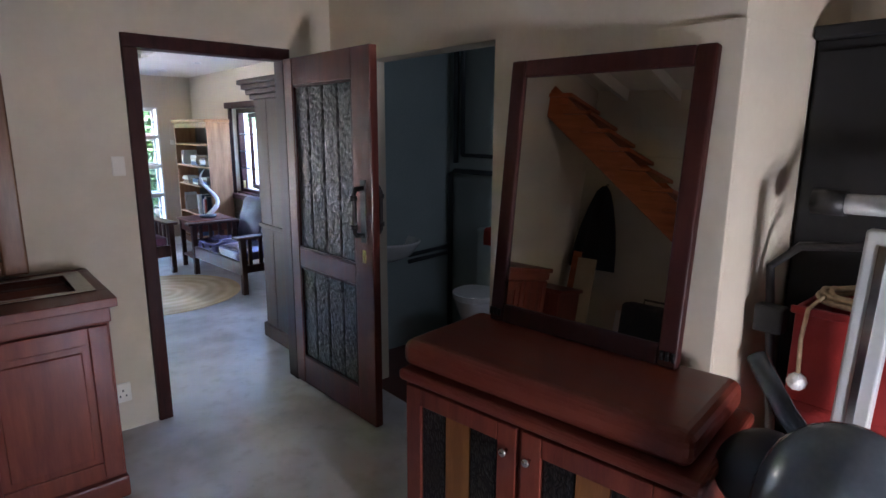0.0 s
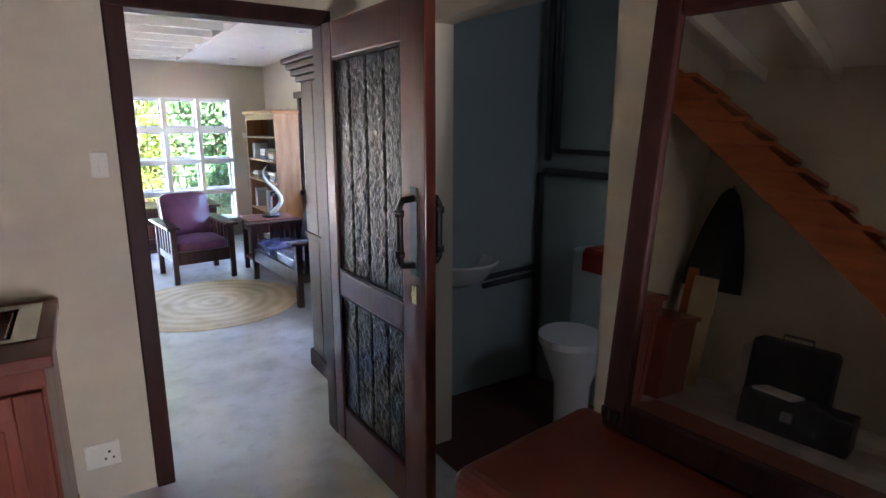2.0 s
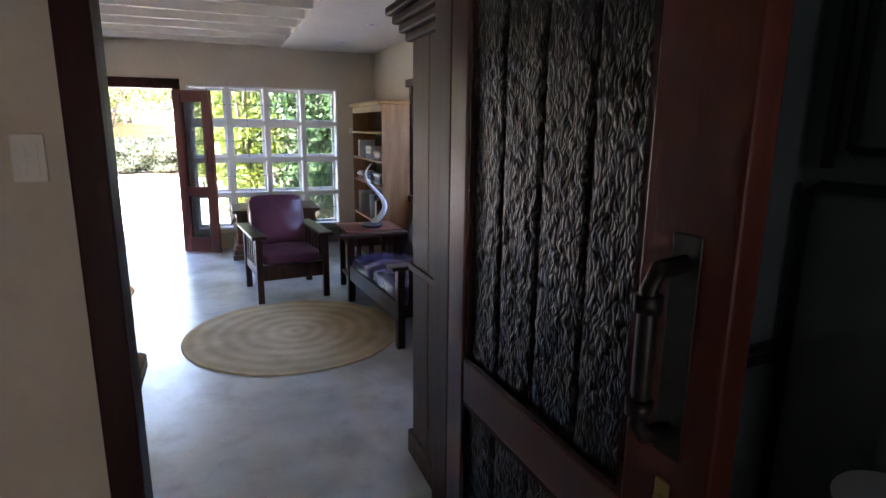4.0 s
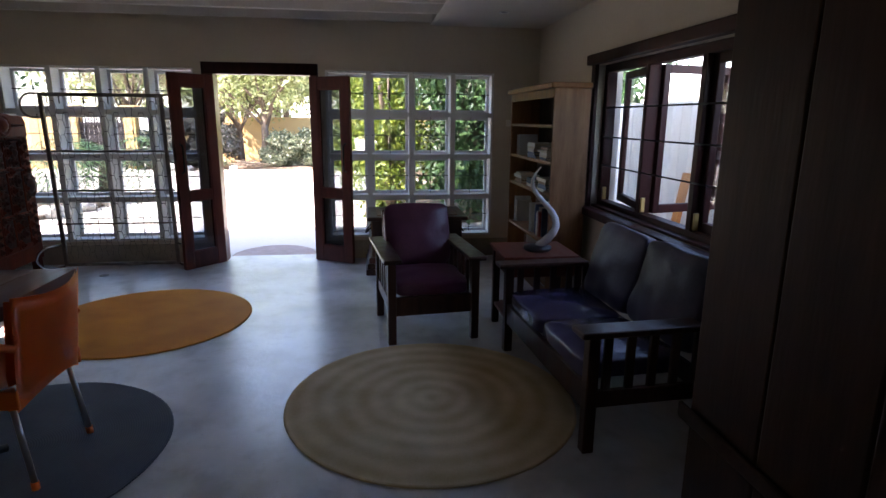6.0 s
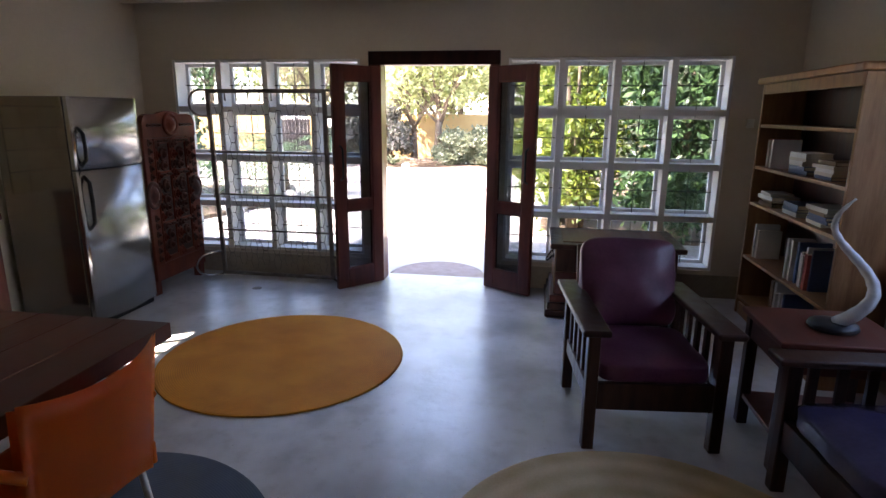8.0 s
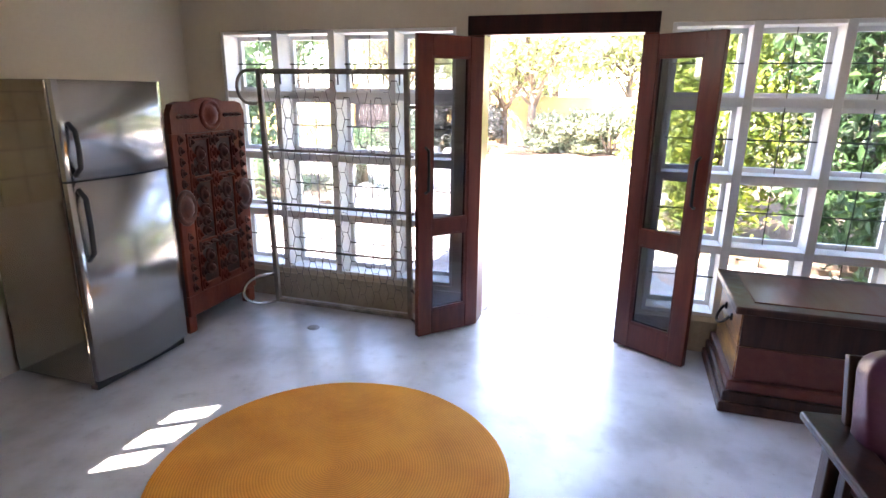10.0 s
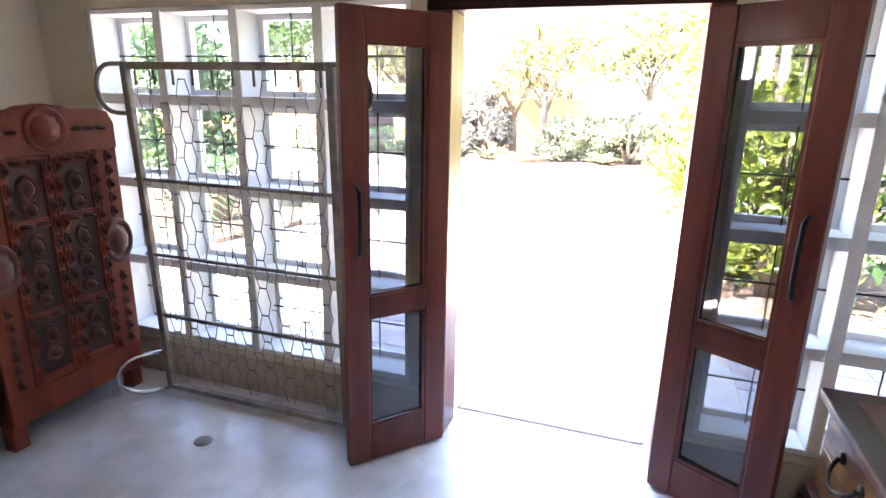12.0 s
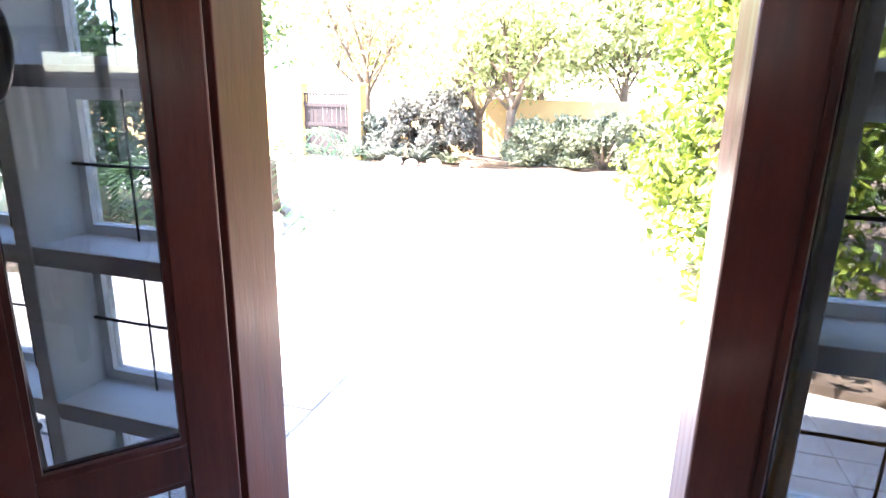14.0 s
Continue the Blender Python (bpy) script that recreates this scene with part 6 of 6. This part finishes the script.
for s in (-1, 1):
    for k in range(3):
        part("leaf_carving", medallion(VW / 2 + s * (0.15 + 0.062 * k), 1.4, 0.027, 0.014, VD - 0.004), CARVED_M, cc)
for x in (0.06, VW - 0.06):
    part("stile", boxed((x - 0.06, VD - 0.025, 0.26), (x + 0.06, VD, 1.3), 0.005), CARVED, cc)
    part("medallion", medallion(x, 0.84, 0.085, 0.115, VD - 0.004), CARVED_M, cc)
    for k in range(15):
        z = 0.31 + 0.068 * k
        if abs(z - 0.84) > 0.14:
            part("leaf_carving", medallion(x, z, 0.015, 0.03, VD - 0.012), CARVED_M, cc)
for k in range(2):
    x0 = 0.125 + 0.227 * k
    d = part("door", boxed((x0, VD - 0.03, 0.265), (x0 + 0.222, VD - 0.012, 1.295), 0.004), CARVED_SHADE, cc)
    for q in (x0 + 0.018, x0 + 0.204):
        part("door_stile", boxed((q - 0.018, VD - 0.013, 0.265), (q + 0.018, VD + 0.004, 1.295), 0.004), CARVED, d)
        for j in range(12):
            part("bead", medallion(q, 0.31 + 0.085 * j, 0.012, 0.036, VD - 0.006), CARVED_M if j % 2 else CARVED, d)
    for z in (0.265, 0.56, 0.98, 1.25):
        part("door_rail", boxed((x0 + 0.036, VD - 0.013, z), (x0 + 0.186, VD + 0.003, z + 0.045), 0.004), CARVED, d)
    for z, rx, rz in ((0.4, 0.045, 0.045), (0.485, 0.038, 0.05), (0.66, 0.04, 0.035), (0.72, 0.028, 0.03), (0.79, 0.045, 0.05), (0.9, 0.036, 0.06), (1.07, 0.04, 0.045), (1.16, 0.045, 0.06)):
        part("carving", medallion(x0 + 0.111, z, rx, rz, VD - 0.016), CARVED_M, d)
    for z in (0.578, 0.998, 1.272):
        for s in (-1, 1):
            part("rail_carving", medallion(x0 + 0.111 + s * 0.038, z, 0.03, 0.014, VD - 0.004), CARVED_M, d)

# old sprung bed base leaning upright before the left-hand glazing
RUST = surface("old_painted_steel", (0.16, 0.14, 0.12), (0.3, 0.27, 0.24), 14, 0.5, 0.5, bump=0.2)
WIRE = plain("dull_spring_wire", (0.16, 0.15, 0.14), 0.45, 0.9)
rk = thing("bed_base", (-8.87, -1.36, 0.0), "old steel sprung bed base standing on its edge", "bed base", turn=0)
rk.matrix_basis = pose(-8.93, -1.35, 0.004, 2.0, 0, 90)
L, Hb = 1.1, 1.7
part("rail", boxed((0, -0.016, 0.02), (0.035, 0.016, Hb), 0.005), RUST, rk)
part("rail", boxed((L - 0.035, -0.016, 0.02), (L, 0.016, Hb), 0.005), RUST, rk)
part("rail", boxed((0.035, -0.016, Hb - 0.035), (L - 0.035, 0.016, Hb), 0.005), RUST, rk)
part("rail", boxed((0.035, -0.016, 0.02), (L - 0.035, 0.016, 0.05), 0.005), RUST, rk)
for x, s in ((0.0, -1), (L, 1)):
    for z in (0.13, Hb - 0.12):
        out_y = -0.16 if z < 0.5 else 0.0
        pts = [(x - s * 0.0, -0.01, z - 0.11)] + [(x + s * (0.06 + 0.1 * math.sin(math.pi * k / 10)), -0.01 + out_y * (0.4 + 0.6 * math.sin(math.pi * k / 10)), z - 0.11 * math.cos(math.pi * k / 10)) for k in range(11)] + [(x, -0.01, z + 0.11)]
        part("hoop", tube(bmesh.new(), pts, 0.011, 8), CHROME if z < 0.5 else RUST, rk)
for z in (0.45, 0.78, 1.16):
    part("cross_bar", tube(bmesh.new(), [(-0.02, 0.0, z), (L + 0.02, 0.0, z)], 0.009, 8), RUST, rk)
bm = bmesh.new()
cols, rows = 9, 11
cwid, rh = (L - 0.1) / cols, (Hb - 0.16) / rows
for i in range(cols):
    for j in range(rows):
        x, z = 0.05 + cwid * (i + 0.5), 0.1 + rh * (j + (0.25 if i % 2 else 0.0) + 0.4)
        if z + rh * 0.5 > Hb - 0.05:
            continue
        a, b = cwid * 0.34, rh * 0.5
        hexa = [(x - a * 0.5, z + b), (x - a, z), (x - a * 0.5, z - b), (x + a * 0.5, z - b), (x + a, z), (x + a * 0.5, z + b)]
        for p, q in ((0, 1), (1, 2), (3, 4), (4, 5)):
            tube(bm, [(hexa[p][0], 0.003, hexa[p][1]), (hexa[q][0], 0.003, hexa[q][1])], 0.0022, 4)
        tube(bm, [(hexa[0][0], 0.003, hexa[0][1]), (hexa[5][0], 0.003, hexa[5][1])], 0.004, 4)
        tube(bm, [(hexa[1][0] - cwid * 0.32, 0.003, z), (hexa[1][0], 0.003, z)], 0.002, 4)
part("spring_mesh", bm, WIRE, rk, "linked hexagonal spring wires")
for k in range(10):
    part("coil", tube(bmesh.new(), [(0.07 + k * 0.107, 0.003, Hb - 0.035), (0.07 + k * 0.107, 0.003, Hb - 0.1)], 0.006, 6), WIRE, rk)

# kitchen units along the wall, with the tiled splashback and the window
KT = thing("kitchen_cabinet", (-7.02, -2.115, 0), "dark red wooden kitchen base cabinet", "cabinet")
part("body", boxed((0, 0, 0.08), (0.62, 0.46, 0.87), 0.003), RED_WOOD, KT)
fb, pb = bmesh.new(), bmesh.new()
framed_panel(fb, pb, 0.01, 0.61, 0.1, 0.85, 0.0, 0.08, 0.022)
m = Matrix.Translation((0.62, 0.482, 0)) @ pose(0, 0, 0, 0, 0, 180)
for b in (fb, pb):
    bmesh.ops.transform(b, matrix=m, verts=b.verts)
d = part("door", fb, RED_WOOD, KT)
part("panel", pb, RED_WOOD, d)
part("plinth", boxed((0, 0.02, 0), (0.62, 0.42, 0.08), 0), CHAIR_WOOD, KT)
tagged(KT, group="kitchen base units")
for k in (1, 2):
    copy_thing(KT, pose(-7.02 + 0.625 * k, -2.115, 0))
tagged(mesh_object("worktop", boxed((-7.03, -2.118, 0.871), (-5.14, -1.61, 0.91), 0.006, 3), TABLE_WOOD), "dark red wooden kitchen worktop", "worktop")
kw = thing("window_4", (KIT[0], KY, KIT[2]), "low kitchen window in a dark frame", "window", kind="structure")
w, h = KIT[1] - KIT[0], KIT[3] - KIT[2]
for k in range(4):
    part("window_frame", boxed((w * k / 3 - (0 if k == 0 else 0.02 if k < 3 else 0.04), -0.12, 0), (w * k / 3 + (0.04 if k == 0 else 0.02 if k < 3 else 0), -0.08, h), 0.003), DARK_FRAME, kw)
part("window_frame", boxed((0.04, -0.12, 0), (w - 0.04, -0.08, 0.03), 0.003), DARK_FRAME, kw)
part("window_frame", boxed((0.04, -0.12, h - 0.03), (w - 0.04, -0.08, h), 0.003), DARK_FRAME, kw)
p = part("pane", boxed((0.04, -0.102, 0.03), (w - 0.04, -0.098, h - 0.03), 0), GLASS, kw)
p.visible_shadow = False

# side window with its dark frame
sw = thing("window_3", (WIN[0], WY, WIN[2]), "dark wooden casement window with thin steel bars", "window", kind="structure")
w, h = WIN[1] - WIN[0], WIN[3] - WIN[2]
part("lintel", boxed((-0.1, -0.07, h), (w + 0.1, 0.001, h + 0.075), 0.006), DARK_FRAME, sw)
part("window_sill", boxed((-0.1, -0.09, -0.06), (w + 0.1, 0.001, 0.0), 0.006), DARK_FRAME, sw)
part("inner_sill", boxed((0, 0.002, 0.0), (w, 0.12, 0.02), 0.003), DARK_FRAME, sw)
for x0, x1 in ((-0.07, 0.0), (w, w + 0.07)):
    part("architrave", boxed((x0, -0.035, 0.0), (x1, -0.001, h), 0.004), DARK_FRAME, sw)
part("window_frame", boxed((0.002, 0.05, 0.02), (0.06, 0.13, h - 0.002), 0.004), DARK_FRAME, sw)
part("window_frame", boxed((w - 0.06, 0.05, 0.02), (w - 0.002, 0.13, h - 0.002), 0.004), DARK_FRAME, sw)
part("window_frame", boxed((0.06, 0.05, h - 0.06), (w - 0.06, 0.13, h - 0.002), 0.004), DARK_FRAME, sw)
part("window_frame", boxed((0.06, 0.05, 0.02), (w - 0.06, 0.13, 0.06), 0.004), DARK_FRAME, sw)
nc = 3
cw = (w - 0.12) / nc
for k in range(nc):
    a, b = 0.06 + cw * k, 0.06 + cw * (k + 1)
    if k:
        part("mullion", boxed((a - 0.026, 0.045, 0.06), (a + 0.026, 0.13, h - 0.06), 0.004), DARK_FRAME, sw)
    a, b = a + 0.028, b - 0.028
    # each sash swings about its hinge: the first two about the shared mullion
    hinge = b if k == 0 else a
    sash = Matrix.Translation((hinge, 0.125, 0)) @ pose(0, 0, 0, 0, 0, (-9, 104, 0)[k]) @ Matrix.Translation((-hinge, -0.125, 0))

    def sashed(lo, hi, bev=0.004):
        q = boxed(lo, hi, bev)
        bmesh.ops.transform(q, matrix=sash, verts=q.verts)
        return q

    c = part("casement", sashed((a, 0.085, 0.062), (a + 0.05, 0.125, h - 0.062)), DARK_FRAME, sw)
    part("casement_stile", sashed((b - 0.05, 0.085, 0.062), (b, 0.125, h - 0.062)), DARK_FRAME, c)
    part("casement_rail", sashed((a + 0.05, 0.085, 0.062), (b - 0.05, 0.125, 0.12)), DARK_FRAME, c)
    part("casement_rail", sashed((a + 0.05, 0.085, h - 0.115), (b - 0.05, 0.125, h - 0.062)), DARK_FRAME, c)
    p = part("pane", sashed((a + 0.05, 0.103, 0.12), (b - 0.05, 0.107, h - 0.115), 0), CLEAR_GLASS, c)
    p.visible_shadow = False
    for j in range(3):
        z = 0.12 + (h - 0.23) * (j + 1) / 4
        part("bar", tube(bmesh.new(), [(a - 0.02, 0.04, z), (b + 0.02, 0.04, z)], 0.006, 6), STEEL_BAR, sw)
    part("stay", boxed((a + 0.01, 0.05, 0.07), (a + 0.028, 0.078, 0.17), 0.003), BRASS, sw)

# downlights and small fittings
dl = thing("downlight", (-8.25, 2.9, CH), "small round recessed ceiling downlight", "ceiling light", "ceiling downlights")
part("trim_ring", lathe(bmesh.new(), [(0.03, -0.001), (0.032, -0.006), (0.048, -0.006), (0.052, 0.0)], 24), WHITE, dl)
part("lens", lathe(bmesh.new(), [(0.0, -0.002), (0.03, -0.002), (0.03, 0.0)], 20), BLACK, dl)
for x in (-6.99, -5.7, -4.45):
    copy_thing(dl, pose(x, 2.93, CH))
ic = thing("thermostat", (FW + 0.001, 3.15, 1.42), "small white wall control beside the window", "control")
part("case", boxed((0, 0, 0), (0.02, 0.05, 0.07), 0.004), PLASTIC_WHITE, ic)
fd = thing("floor_drain", (-8.62, -0.86, 0.0), "small round dark floor drain in the concrete", "drain")
part("cover", lathe(bmesh.new(), [(0.0, 0.004), (0.035, 0.004), (0.042, 0.002), (0.043, 0.0)], 20), RUST, fd)

# cream tiled splashback behind the worktop
TILE = surface("cream_glazed_tile", (0.6, 0.53, 0.36), (0.7, 0.63, 0.45), 5, 0.18, bump=0.03, per_object=0.3)
sp = thing("splashback", (-7.36, KY + 0.002, 0.93), "cream glazed tile splashback above the worktop", "wall", kind="structure")
part("grout", boxed((0, 0, 0), (2.25, 0.004, 0.76), 0), PLINTH, sp)
tile_mesh = None
for i in range(15):
    for j in range(5):
        if tile_mesh is None:
            first = part("tile", boxed((0.003, 0.004, 0.003), (0.147, 0.011, 0.147), 0.002), TILE, sp)
            tile_mesh = first.data
        else:
            t2 = new("tile", tile_mesh)
            t2.parent = sp
            t2.location = (0.15 * i, 0, 0.152 * j)

# paved strips before the front windows
PAVER = surface("grey_concrete_paver", (0.34, 0.32, 0.31), (0.44, 0.415, 0.4), 4, 0.85, bump=0.25, per_object=0.35)
slab = None
for y0 in (-2.4, 1.6):
    ap = thing("pavement", (-9.34, y0, -0.045), "worn grey concrete pavers below the front window", "paving", "paved strips", kind="structure")
    part("bedding", boxed((-2.02, 0, 0.0), (0.0, 2.0, 0.018), 0), DRIVE, ap)
    for i in range(10):
        for j in range(5):
            if slab is None:
                p = part("paver", boxed((-0.195, 0.003, 0.012), (-0.003, 0.397, 0.026), 0.003, 1), PAVER, ap)
                slab = p.data
            else:
                p = new("paver", slab)
                p.parent = ap
            p.location = (-0.2 * i, 0.4 * j, 0.0015 * math.sin(i * 3.7 + j * 5.3))
